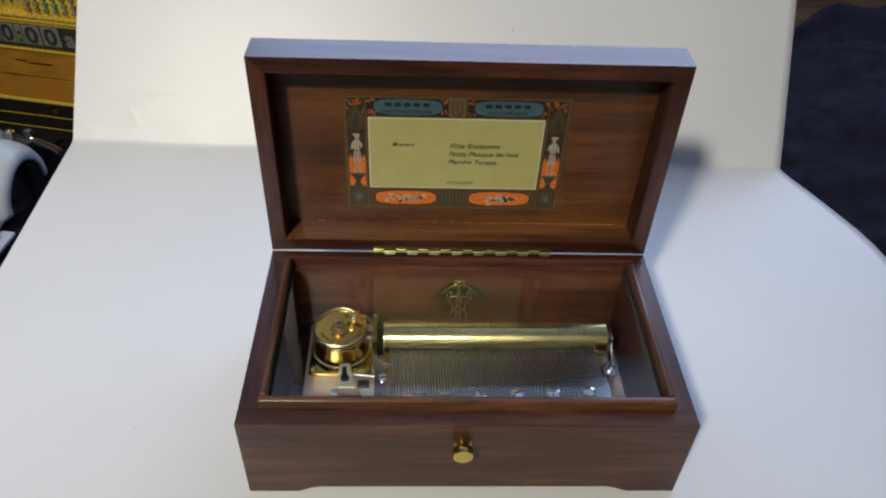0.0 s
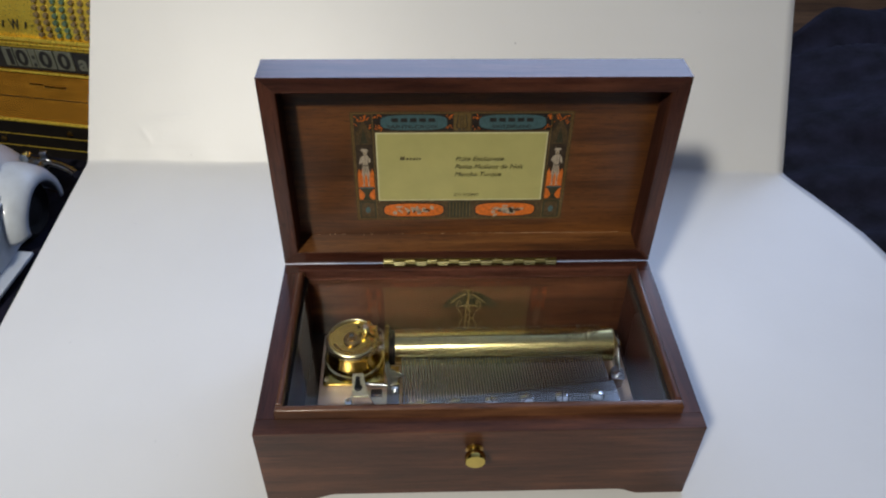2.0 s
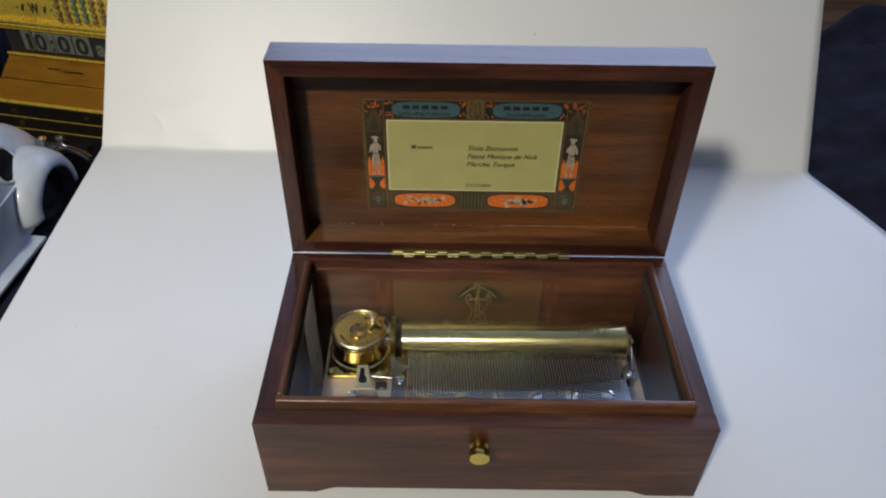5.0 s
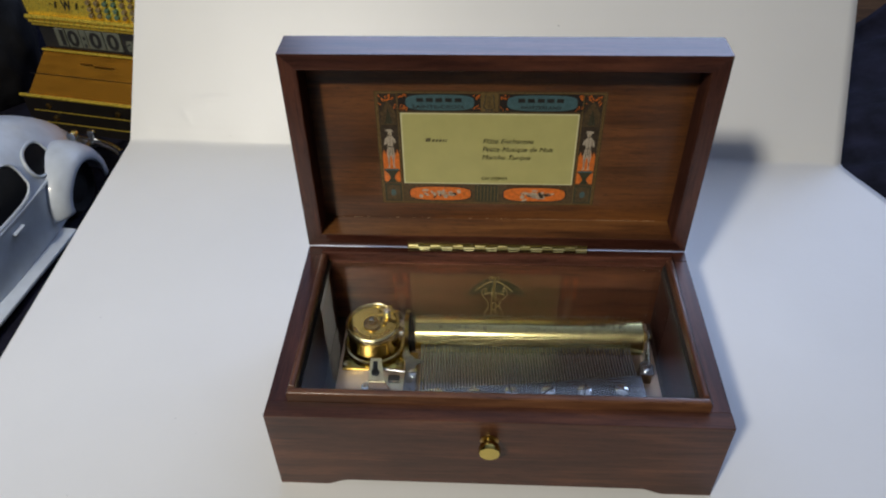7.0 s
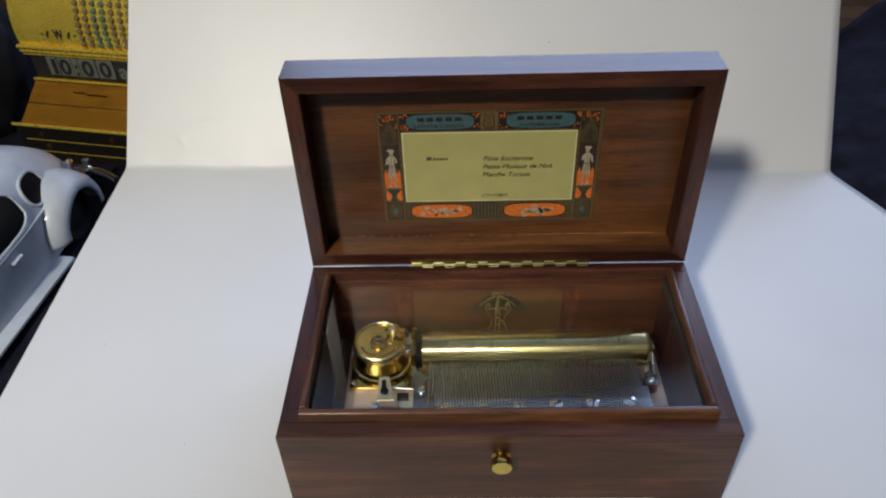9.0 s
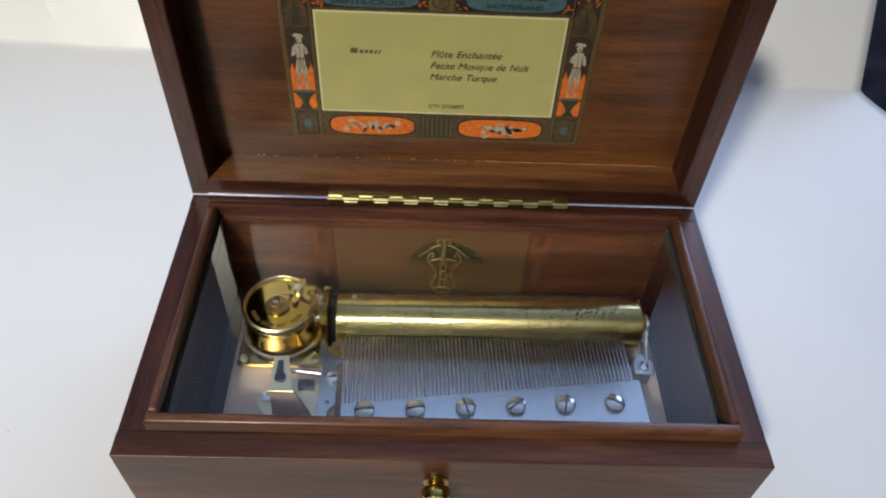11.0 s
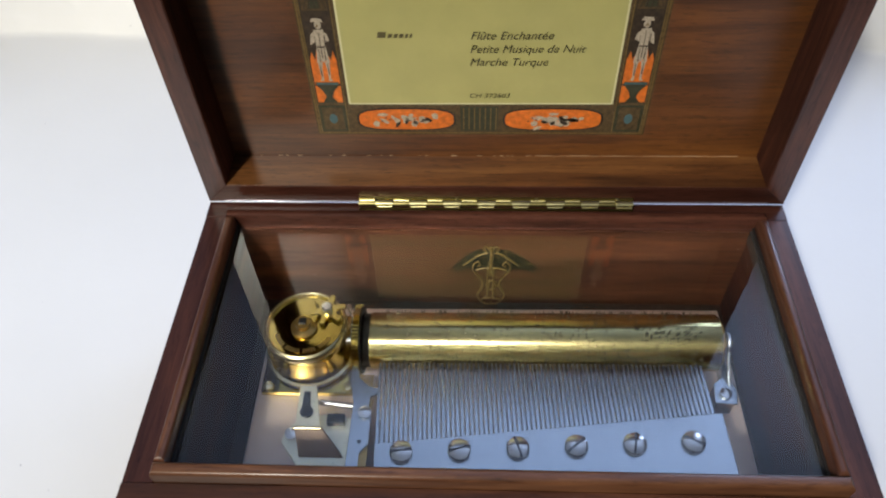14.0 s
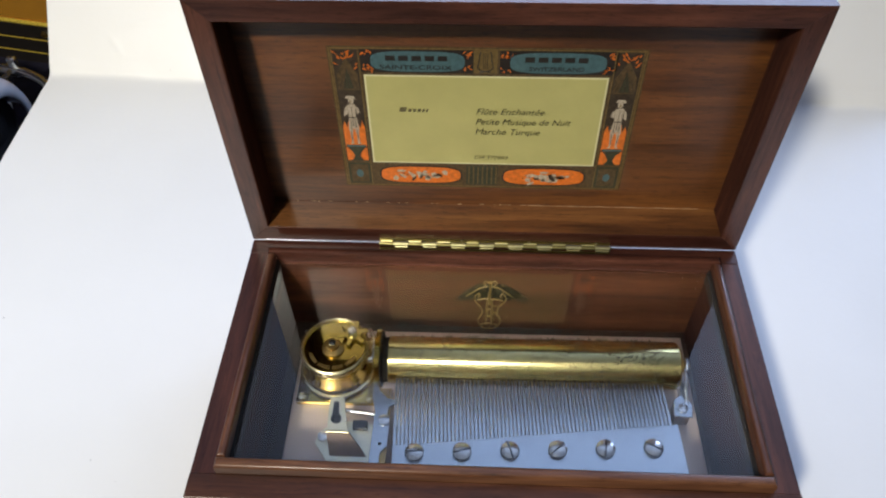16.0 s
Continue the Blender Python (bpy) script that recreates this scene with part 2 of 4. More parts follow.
def lathe(profile, centre=(0, 0, 0), axis="z", n=48, bm=None):
    """Turns (radius, height) pairs round an axis."""
    bm = bm or bmesh.new()
    cx, cy, cz = centre

    def at(r, h, a):
        u, v = r * math.cos(a), r * math.sin(a)
        return {"z": (cx + u, cy + v, cz + h), "x": (cx + h, cy + u, cz + v), "y": (cx + u, cy + h, cz + v)}[axis]
    rings = []
    for r, h in profile:
        if r < 1e-6:
            rings.append([bm.verts.new(at(0, h, 0))])
        else:
            rings.append([bm.verts.new(at(r, h, 2 * math.pi * i / n)) for i in range(n)])
    for p, q in zip(rings, rings[1:]):
        for i in range(n):
            j = (i + 1) % n
            if len(p) == 1 and len(q) == 1:
                continue
            if len(p) == 1:
                bm.faces.new((p[0], q[i], q[j]))
            elif len(q) == 1:
                bm.faces.new((p[i], q[0], p[j]))
            else:
                bm.faces.new((p[i], q[i], q[j], p[j]))
    return bm


def tube(pts, r, n=8, bm=None, closed=False):
    """A round rod along points."""
    bm = bm or bmesh.new()
    pts = [Vector(p) for p in pts]
    rings = []
    for i, p in enumerate(pts):
        a = pts[i - 1] if (i or closed) else p
        b = pts[(i + 1) % len(pts)] if (i < len(pts) - 1 or closed) else p
        d = (b - a).normalized()
        s = d.orthogonal().normalized() if abs(d.z) > 0.9 else d.cross(Vector((0, 0, 1))).normalized()
        u = d.cross(s)
        rings.append([bm.verts.new(p + r * (math.cos(2 * math.pi * k / n) * s + math.sin(2 * math.pi * k / n) * u)) for k in range(n)])
    m = len(rings)
    for i in range(m if closed else m - 1):
        p, q = rings[i], rings[(i + 1) % m]
        for k in range(n):
            bm.faces.new((p[k], p[(k + 1) % n], q[(k + 1) % n], q[k]))
    if not closed:
        bm.faces.new(rings[0][::-1])
        bm.faces.new(rings[-1])
    return bm


def oval(cx, cz, a, b, n=28, power=2.0):
    out = []
    for i in range(n):
        t = 2 * math.pi * i / n
        c, s = math.cos(t), math.sin(t)
        out.append((cx + a * math.copysign(abs(c) ** (2 / power), c), cz + b * math.copysign(abs(s) ** (2 / power), s)))
    return out


# ---- room ----
R = 1.75
GROUND = -0.10
SOUTH, CEIL = -3.2, 1.75
t = part("floor", slab(-R, R, SOUTH, R, GROUND - 0.12, GROUND - 0.015), floor_wood)
tagged(t, "brown boarded surface under the cloth", "floor", kind="structure")
for nm, b in (("wall_north", (-R, R, R, R + 0.1)), ("wall_south", (-R, R, SOUTH - 0.1, SOUTH)), ("wall_east", (R, R + 0.1, SOUTH - 0.1, R + 0.1)), ("wall_west", (-R - 0.1, -R, SOUTH - 0.1, R + 0.1))):
    tagged(part(nm, slab(*b, GROUND - 0.12, CEIL), wall_paint), "plain warm-toned painted room wall", "wall", kind="structure")
tagged(part("ceiling", slab(-R - 0.1, R + 0.1, SOUTH - 0.1, R + 0.1, CEIL, CEIL + 0.1), ceiling_paint), "plain pale ceiling", "ceiling", kind="structure")


def cloth_z(x, y):
    """Height of the rumpled navy cloth."""
    v = Vector((x * 2.2, y * 7.5 + 0.6 * x, 0.3))
    fold = noise.fractal(v, 0.8, 2.1, 3) * 0.026
    lift = 0.055 * max(0, min(1, (x - 0.42) / 0.25)) * max(0, min(1, (y + 0.1) / 0.4))
    wob = 0.011 * math.sin(y * 46 + 9 * x + 3 * noise.noise(Vector((x * 3, y * 3, 1)))) + 0.005 * noise.noise(Vector((x * 9, y * 26, 4)))
    k = max(0.12, min(1, (x - 0.36) / 0.1))
    return GROUND + 0.003 + lift + (fold + wob + 0.012) * k


def far_edge(x):
    """Where the cloth ends behind the card."""
    k = max(0, min(1, (x - 0.2) / 0.2))
    return 1.08 + k * (0.885 + 0.27 * (x - 0.58) + 0.006 * math.sin(40 * x) - 1.08)


def make_cloth():
    bm = bmesh.new()
    nx, ny = 170, 230
    g = [[bm.verts.new((x, y, cloth_z(x, y))) for x in np.linspace(-1.25, 1.2, nx) for y in (-0.9 + f * (far_edge(x) + 0.9),)] for f in np.linspace(0, 1, ny)]
    for j in range(ny - 1):
        for i in range(nx - 1):
            bm.faces.new((g[j][i], g[j][i + 1], g[j + 1][i + 1], g[j + 1][i]))
    ob = part("cloth", bm, navy, smooth=60)
    md = ob.modifiers.new("thickness", "SOLIDIFY")
    md.thickness = 0.003
    return tagged(ob, "rumpled dark navy blue cloth spread under everything", "cloth")


make_cloth()
pl = part("draped_board", slab(-0.385, 0.355, -0.132, 0.40, GROUND, -0.0035, 0.004), navy)
tagged(pl, "low navy covered board carrying the white card", "board")


# ---- white card sweep ----
def card_left(v):
    return -0.3936 - 0.0305 * (v - 0.02) if v < 0.41 else -0.4055 + 0.05 * (v - 0.41)


def card_right(v):
    if v < 0.41:
        return 0.364 + float(np.interp(0.41 - v, (0, 0.07, 0.115, 0.148, 0.30, 0.60), (0, 0.028, 0.044, 0.051, 0.066, 0.09)))
    return 0.364 + 0.05 * (v - 0.41)


def skewed(x, v):
    """The fold runs slightly aslant: nearer on its one end."""
    return -0.0416 * (x + 0.117) * max(0, min(1, (v - 0.1) / 0.31))


CREASES = [((-0.336, 0.049), (-0.285, 0.053), 0.0024), ((-0.346, 0.038), (-0.334, 0.022), 0.0018), ((-0.392, 0.013), (-0.374, 0.011), 0.0016), ((-0.40, 0.006), (-0.37, 0.002), 0.0010)]


def card_point(u, v):
    """u across 0..1, v along the card: flat up to the crease, then leaning back."""
    x = card_left(v) + u * (card_right(v) - card_left(v))
    lean = math.atan2(1, 0.75)
    s = v - 0.41
    r = 0.006
    if s < -r:
        y, z = v, 0.0
    elif s > r:
        y, z = 0.41 + s * math.cos(lean), s * math.sin(lean)
    else:
        k = (s + r) / (2 * r)
        y = 0.41 + s * (1 + (math.cos(lean) - 1) * k)
        z = max(0, s + r) * math.sin(lean) * k * 0.5
    crease = math.exp(-abs(s) / 0.03)
    z += 0.0016 * crease * noise.noise(Vector((x * 22, s * 40, 2))) + (0.0012 * noise.noise(Vector((x * 5, v * 5, 0))) if s > 0.02 else 0)
    for (xa, sa), (xb, sb), h in CREASES:
        k = max(0, min(1, ((x - xa) * (xb - xa) + (s - sa) * (sb - sa)) / ((xb - xa) ** 2 + (sb - sa) ** 2)))
        d = math.hypot(x - xa - k * (xb - xa), s - sa - k * (sb - sa))
        z += 0.6 * h * math.exp(-d / 0.0025) * math.sin(math.pi * (0.1 + 0.8 * k))
    return (x, y + skewed(x, v), z)


def make_card():
    bm = bmesh.new()
    vs = sorted(set(np.round(np.concatenate((np.linspace(-0.13, 0.37, 22), np.linspace(0.375, 0.56, 75), np.linspace(0.57, 0.665, 8))), 4)))
    us = np.unique(np.round(np.concatenate((np.linspace(0, 0.30, 170), np.linspace(0.30, 1, 60))), 4))
    g = [[bm.verts.new(card_point(u, v)) for u in us] for v in vs]
    for a, b in zip(g, g[1:]):
        for i in range(len(us) - 1):
            bm.faces.new((a[i], a[i + 1], b[i + 1], b[i]))
    ob = part("white_card", bm, paper_mat, smooth=50)
    md = ob.modifiers.new("thickness", "SOLIDIFY")
    md.thickness, md.offset = 0.0012, -1
    return tagged(ob, "large glossy white card creased into a floor and back", "card backdrop")


make_card()


# ---- the music box ----
W, D, H = 0.145, 0.1625, 0.0755        # half width, depth, height of the rim
box = tagged(base("music_box"), "open reddish walnut music box with hinged lid on white card", "music box")


def footed(half_a, lo, hi, foot, arch):
    """Outline of a panel with bracket feet: along a, up z."""
    c0, c1, z = lo, hi, arch
    pts = [(c0, 0), (c0 + foot, 0)]
    pts += [(c0 + foot + 0.02 * k / 6, z * (0.5 - 0.5 * math.cos(math.pi * k / 6))) for k in range(1, 7)]
    pts += [(c1 - foot - 0.02 * k / 6, z * (0.5 - 0.5 * math.cos(math.pi * k / 6))) for k in range(6, 0, -1)]
    return pts + [(c1 - foot, 0), (c1, 0), (c1, half_a), (c0, half_a)]


part("front_panel", prism(footed(H, -W, W, 0.028, 0.0065), 0.0, 0.0121, "y", 0.0003), wood_front, box)
part("back_panel", prism(footed(H, -W, W, 0.028, 0.0065), D - 0.011, D, "y", 0.0007), wood_x, box)
for s in (-1, 1):
    a, b = sorted((s * W, s * (W - 0.0128)))
    part("side_panel", prism(footed(H, 0.0122, D - 0.0112, 0.02, 0.0065), a, b, "x", 0.0005), wood_y, box)
part("bottom_board", slab(-W + 0.013, W - 0.013, 0.0122, D - 0.0112, 0.0068, 0.012), floor_felt, box)


def liner(x0, x1, y0, y1, mat):
    b = slab(x0, x1, y0, y1, 0.0122, 0.0832)
    top = [e for e in b.edges if all(v.co.z > 0.08 for v in e.verts)]
    bmesh.ops.bevel(b, geom=top, offset=0.0021, segments=4, profile=0.5, affect="EDGES")
    return part("liner", b, mat, box, "thin raised inner moulding", 40)


liner(-0.1322, 0.1322, 0.0123, 0.0178, liner_x)
liner(-0.1322, 0.1322, 0.1462, 0.1508, wood_satin)
liner(-0.1321, -0.1275, 0.018, 0.146, liner_y)
liner(0.1275, 0.1321, 0.018, 0.146, liner_y)
part("inner_lining", slab(-0.1270, 0.1270, 0.1452, 0.1460, 0.0122, 0.0726), inner_x, box, "dark inner back wall")
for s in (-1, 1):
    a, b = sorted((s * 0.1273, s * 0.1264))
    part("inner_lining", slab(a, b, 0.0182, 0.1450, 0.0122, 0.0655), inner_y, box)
# ledges in black, so the shadowed gap round the glass is painted
for s in (-1, 1):
    a, b = sorted((s * 0.1274, s * 0.1258))
    part("glass_ledge", slab(a, b, 0.018, 0.146, 0.066, 0.0728), black_gap, box)
pane = part("glass_pane", slab(-0.1284, 0.1284, 0.0171, 0.1472, 0.0730, 0.0755), glass, box, "clear glass dust cover")
pane.visible_shadow = False
# black strips added on the glass for the dark gap along the liner
for s in (-1, 1):
    a, b = sorted((s * 0.1274, s * 0.1262))
    part("gap_shade_strip", slab(a, b, 0.0185, 0.1458, 0.0756, 0.0764, 0.0002, 1), black_gap, box, "dark strip added as the shaded gap beside the glass")

dust = bmesh.new()
rr = random.Random(8)
for k in range(64):
    x, y = rr.uniform(-0.126, 0.126), rr.uniform(0.020, 0.145)
    if k % 3:
        x, y = 0.1268 - abs(rr.gauss(0, 0.006)), rr.uniform(0.022, 0.144)
    if y < 0.019:
        continue
    r, a = rr.uniform(0.00008, 0.00018), rr.uniform(0, 3)
    prism([(x + r * math.cos(a + q) * rr.uniform(0.6, 1.6), y + r * math.sin(a + q)) for q in (0, 1.25, 2.5, 3.75, 5.0)], 0.07552, 0.07556, "z", 0, dust)
specks = tagged(part("dust_specks", dust, plain("pale_dust", (0.55, 0.53, 0.50), 0.9), pane, "pale dust specks on the glass"), kind="stuff")

# pull knob on the front
kn = part("knob", lathe([(0, 0), (0.0042, 0), (0.0042, -0.003), (0.0060, -0.0042), (0.0068, -0.0058), (0.0068, -0.0092), (0.0062, -0.0103), (0, -0.0106)], (-0.0038, 0, 0.057), "y", 40), brass, box, "polished brass pull knob", 35)
part("rose", lathe([(0.0036, 0.0), (0.0058, -0.0002), (0.0058, -0.0010), (0.0036, -0.0014)], (-0.0038, 0, 0.057), "y", 36), brass_dark, kn)

# lid, open at right angles
Y0, Y1, Z0, Z1, T = 0.1614, 0.1880, 0.0768, 0.2388, 0.0112
PY = 0.1838                            # face of the lid panel
lid = part("lid", slab(-W + T, W - T, PY, Y1 - 0.0005, Z0 + T, Z1 - T), panel_wood, box, "open lid with veneered inner panel")
part("lid_edge", prism([(-W, Z1), (W, Z1), (W - T, Z1 - T), (-W + T, Z1 - T)], Y0, Y1, "y", 0.0002), wood_x, lid)
part("lid_edge", prism([(-W, Z0), (W, Z0), (W - T, Z0 + T), (-W + T, Z0 + T)], Y0, Y1, "y", 0.0002), wood_x, lid)
for s in (-1, 1):
    part("lid_edge", prism([(s * W, Z0), (s * W, Z1), (s * (W - T), Z1 - T), (s * (W - T), Z0 + T)], Y0, Y1, "y", 0.0002), wood_z, lid)
# matte slabs added over the lid's inner faces, to keep their shade dark
for s in (-1, 1):
    a, b = sorted((s * (W - T), s * (W - T - 0.0004)))
    part("added_facing", slab(a, b, 0.1618, PY - 0.0004, Z0 + T + 0.0006, Z1 - T), wood_matte, lid, "matte side slab added to keep the shaded face dark")
part("added_facing", slab(-W + T + 0.0006, W - T - 0.0006, 0.1618, PY - 0.0004, Z1 - T - 0.0004, Z1 - T), wood_satin, lid, "matte top slab added to keep the shaded face dark")
# thin strip added to carry that lamplight colour
part("added_facing", slab(-W + T + 0.0004, W - T - 0.0004, 0.1618, PY - 0.0004, Z0 + T, Z0 + T + 0.0004), lamp_gold_wood, lid, "added strip with the lamp's golden glow in its colour")
# pale beads and a line paint the highlights along the panel's lower seam
rng = random.Random(4)
seam_glint = plain("pale_seam_glint", (0.62, 0.44, 0.27), 0.12, 0, 0.1, 200, 0, 0.8)
x = -0.120
while x < 0.02:
    l = rng.uniform(0.0006, 0.0030)
    if rng.random() < 0.5:
        part("glint_bead", tube([(x, PY - 0.0002, Z0 + T + 0.0002), (x + l, PY - 0.0002, Z0 + T + 0.0002 + rng.uniform(-1, 1) * 0.0002)], rng.uniform(0.0002, 0.0004), 6), seam_glint, lid, smooth=50)
    x += l + rng.uniform(0.001, 0.006)
part("glint_line", tube([(0.022 + 0.0051 * k, PY - 0.0002, Z0 + T + 0.0001 + 0.0001 * math.sin(k * 1.7)) for k in range(21)], 0.0003, 6), seam_glint, lid, "thin pale line giving the seam's highlight", 50)
# thin rod whose pale colour paints the highlight on the lid's lower edge
part("edge_glint", tube([(-0.137, 0.1611, 0.0778), (0.137, 0.1611, 0.0778)], 0.00033, 8), plain("edge_highlight_pale", (0.34, 0.30, 0.33), 0.2, 0.5, 0.1, 80), lid, "pale rod giving the lid edge's highlight beside the hinge", 60)

# piano hinge
hinge = part("hinge", tube([(-0.0672, 0.1585, 0.0788), (0.0702, 0.1585, 0.0788)], 0.0010, 12), hinge_brass, box, "narrow brass piano hinge", 60)
NK = 16
step = 0.1374 / NK
for i in range(NK):
    xa = -0.0672 + i * step
    part("knuckle", lathe([(0, 0.0002), (0.0013, 0.0002), (0.0013, step - 0.0002), (0, step - 0.0002)], (xa, 0.1585, 0.0788), "x", 12), hinge_brass if i % 2 else hinge_shade, hinge, smooth=40)
part("lower_leaf", slab(-0.0672, 0.0702, 0.1569, 0.1578, 0.0757, 0.0767), hinge_shade, hinge)
part("upper_leaf", slab(-0.0672, 0.0702, 0.1600, 0.1613, 0.0796, 0.0808), hinge_shade, hinge)
for i in range(NK):
    xa = -0.0672 + i * step
    if i % 2 == 0:
        part("leaf_tab", slab(xa + 0.0003, xa + step - 0.0003, 0.1592, 0.1602, 0.0792, 0.0803, 0.0003, 1), hinge_brass, hinge)
    else:
        part("leaf_tab", slab(xa + 0.0003, xa + step - 0.0003, 0.1572, 0.1580, 0.0770, 0.0779, 0.0002, 1), hinge_brass, hinge)
for k in (0.06, 0.36, 0.65, 0.94):
    part("hinge_screw", lathe([(0, 0), (0.0009, 0), (0.0007, -0.0006), (0, -0.0008)], (-0.0672 + k * 0.1374, 0.1600, 0.0810), "y", 14), hinge_brass, hinge, smooth=50)

# emblem on the inner back wall
EY = 0.1450
emb = bmesh.new()
for s in (-1, 1):
    wx = 0.020 if s < 0 else 0.024
    prism([(0.001, 0.058), (s * wx * 0.35, 0.0585), (s * wx * 0.75, 0.051), (s * wx, 0.044), (s * wx * 0.93, 0.0405), (s * wx * 0.6, 0.043), (s * wx * 0.3, 0.041), (0.001, 0.046)], EY, EY - 0.0002, "y", 0, emb)
decal = part("emblem", emb, decal_green, box, "green and gold lyre transfer on the back wall")
gold_lines = [[(0.0, 0.0605), (0.0004, 0.054), (-0.0002, 0.046), (0.0003, 0.038)]]
for e in (-1, 1):
    gold_lines.append([(e * 0.0115 + 0.0005, 0.0470), (e * 0.0120 + 0.0005, 0.0415), (e * 0.0070 + 0.0005, 0.0350), (e * 0.0058 + 0.0005, 0.0280), (e * 0.0092 + 0.0005, 0.0200), (e * 0.0050 + 0.0005, 0.0130), (0.0005, 0.0120)])
    gold_lines.append([(e * 0.0115 + 0.0005, 0.0470), (e * 0.0088 + 0.0005, 0.0488), (e * 0.0076 + 0.0005, 0.0462), (e * 0.0094 + 0.0005, 0.0450)])
    gold_lines.append([(e * 0.0020, 0.0560), (e * 0.0070, 0.0545), (e * 0.0130, 0.0500), (e * 0.0180, 0.0455)])
    gold_lines.append([(e * 0.0010, 0.0590), (e * 0.0035, 0.0612), (e * 0.0050, 0.0585), (e * 0.0032, 0.0572)])
    gold_lines.append([(e * 0.0021, 0.0425), (e * 0.0019, 0.0300), (e * 0.0022, 0.0165)])
gold_lines.append([(-0.0095, 0.0420), (-0.0040, 0.0436), (0.0040, 0.0436), (0.0102, 0.0420)])
gold_lines.append([(-0.0058, 0.0165), (0.0, 0.0178), (0.0066, 0.0165)])
gold_lines.append([(0.0005 + 0.0030 * math.cos(a), 0.0290 + 0.0040 * math.sin(a)) for a in (0, 1, 2, 3, 4, 5, 6)])


def eased(pts, n=5):
    """A smooth line through points."""
    p = [Vector(q) for q in (pts[0], *pts, pts[-1])]
    out = []
    for a, b, c, d in zip(p, p[1:], p[2:], p[3:]):
        for k in range(n):
            s = k / n
            out.append(0.5 * ((2 * b) + (c - a) * s + (2 * a - 5 * b + 4 * c - d) * s * s + (3 * b - a - 3 * c + d) * s ** 3))
    return out + [p[-1]]


for k, ln in enumerate(gold_lines):
    part("gold_line", tube([(q.x * 0.8, EY - 0.0004, q.y) for q in eased(ln)], 0.0010 if k == 0 else 0.0005, 6), decal_gold, decal, smooth=60)

rr = random.Random(31)
for k in range(34):
    a, r = rr.uniform(0, 2 * math.pi), rr.uniform(0.2, 1)
    px, pz = (0.002 + 0.011 * r * math.cos(a), 0.026 + 0.014 * r * math.sin(a)) if k % 2 else (0.002 + 0.020 * r * math.cos(a), 0.0495 + 0.008 * r * math.sin(a))
    th, l = rr.uniform(0, math.pi), rr.uniform(0.0008, 0.0024)
    part("gold_fleck", tube([(px, EY - 0.0004, pz), (px + 0.6 * l * math.cos(th), EY - 0.0004, pz + 0.6 * l * math.sin(th)), (px + l * math.cos(th + 0.5), EY - 0.0004, pz + l * math.sin(th + 0.5))], rr.uniform(0.00018, 0.00032), 5), decal_gold, decal, smooth=60)


# ---- paper label in the lid ----
LY = 0.1802                            # the label is drawn in this plane and set back with the panel


def flat(name, pts, mat, parent, level, label=""):
    y = LY - 0.00012 * level
    return part(name, prism(pts, y, y - 0.0001, "y"), mat, parent, label)


def rect(x0, x1, z0, z1):
    return [(x0, z0), (x1, z0), (x1, z1), (x0, z1)]


lab = flat("paper_label", rect(-0.0865, 0.0735, 0.1062, 0.2026), ink_olive, box, 0, "printed paper label with cream panel and orange ornaments")
lab.location, lab.scale = (0, PY - LY, -0.0046), (1.011, 1, 1.011)
flat("border_line", rect(-0.0858, 0.0728, 0.1069, 0.2019), ink_gold, lab, 1)
flat("border_field", rect(-0.0850, 0.0720, 0.1077, 0.2011), ink_olive, lab, 2)
flat("pale_edge", rect(-0.0690, 0.0560, 0.1252, 0.1858), cream_edge, lab, 3)
flat("cream_panel", rect(-0.0680, 0.0550, 0.1262, 0.1848), cream, lab, 4)
for cx, a in ((-0.041, 0.0245), (0.0295, 0.0247)):
    flat("orange_corner", rect(cx - a - 0.0045, cx + a + 0.0045, 0.1874, 0.2012), ink_dark, lab, 3)
    rr = random.Random(int(cx * 1000) + 300)
    for s in (-1, 1):
        for k in range(12):
            px, pz = cx + s * (a - 0.0015 + rr.uniform(0, 0.0055)), 0.1943 + rr.choice((-1, 1)) * rr.uniform(0.0022, 0.0062)
            th = rr.uniform(0, math.pi)
            l, wd = rr.uniform(0.0007, 0.0016), rr.uniform(0.0003, 0.0006)
            flat("orange_scroll", [(px + u * math.cos(th) - v * math.sin(th), pz + u * math.sin(th) + v * math.cos(th)) for u, v in ((-l, 0), (-l * 0.3, wd), (l, wd * 0.3), (l * 0.2, -wd))], ink_orange, lab, 4)
    flat("cartouche_rim", oval(cx, 0.1943, a, 0.0068, 40, 3.4), ink_dark, lab, 5)
    flat("cartouche", oval(cx, 0.1943, a - 0.0007, 0.0061, 40, 3.4), ink_blue, lab, 6, "slate blue cartouche")
# the maker's lettering, as plain blocks
for x0, x1, n in ((-0.0578, -0.0248, 5), (0.0122, 0.0452, 5)):
    w = (x1 - x0) / n
    for i in range(n):
        flat("letter_bar", rect(x0 + i * w + 0.0007, x0 + (i + 1) * w - 0.0011, 0.1948, 0.1978), ink_dark, lab, 7)
# lyre between the cartouches
flat("lyre_field", rect(-0.0128, -0.0008, 0.1876, 0.2010), ink_gold, lab, 4)
for s in (-1, 1):
    part("lyre_arm", tube([(-0.0068 + s * q, LY - 0.0006, z) for q, z in ((0.0024, 0.2004), (0.0030, 0.1985), (0.0031, 0.1950), (0.0040, 0.1912), (0.0024, 0.1893), (0.0000, 0.1888))], 0.00034, 5), ink_dark, lab)
part("lyre_foot", tube([(-0.0098, LY - 0.0006, 0.1880), (-0.0068, LY - 0.0006, 0.1889), (-0.0038, LY - 0.0006, 0.1880)], 0.0003, 5), ink_dark, lab)
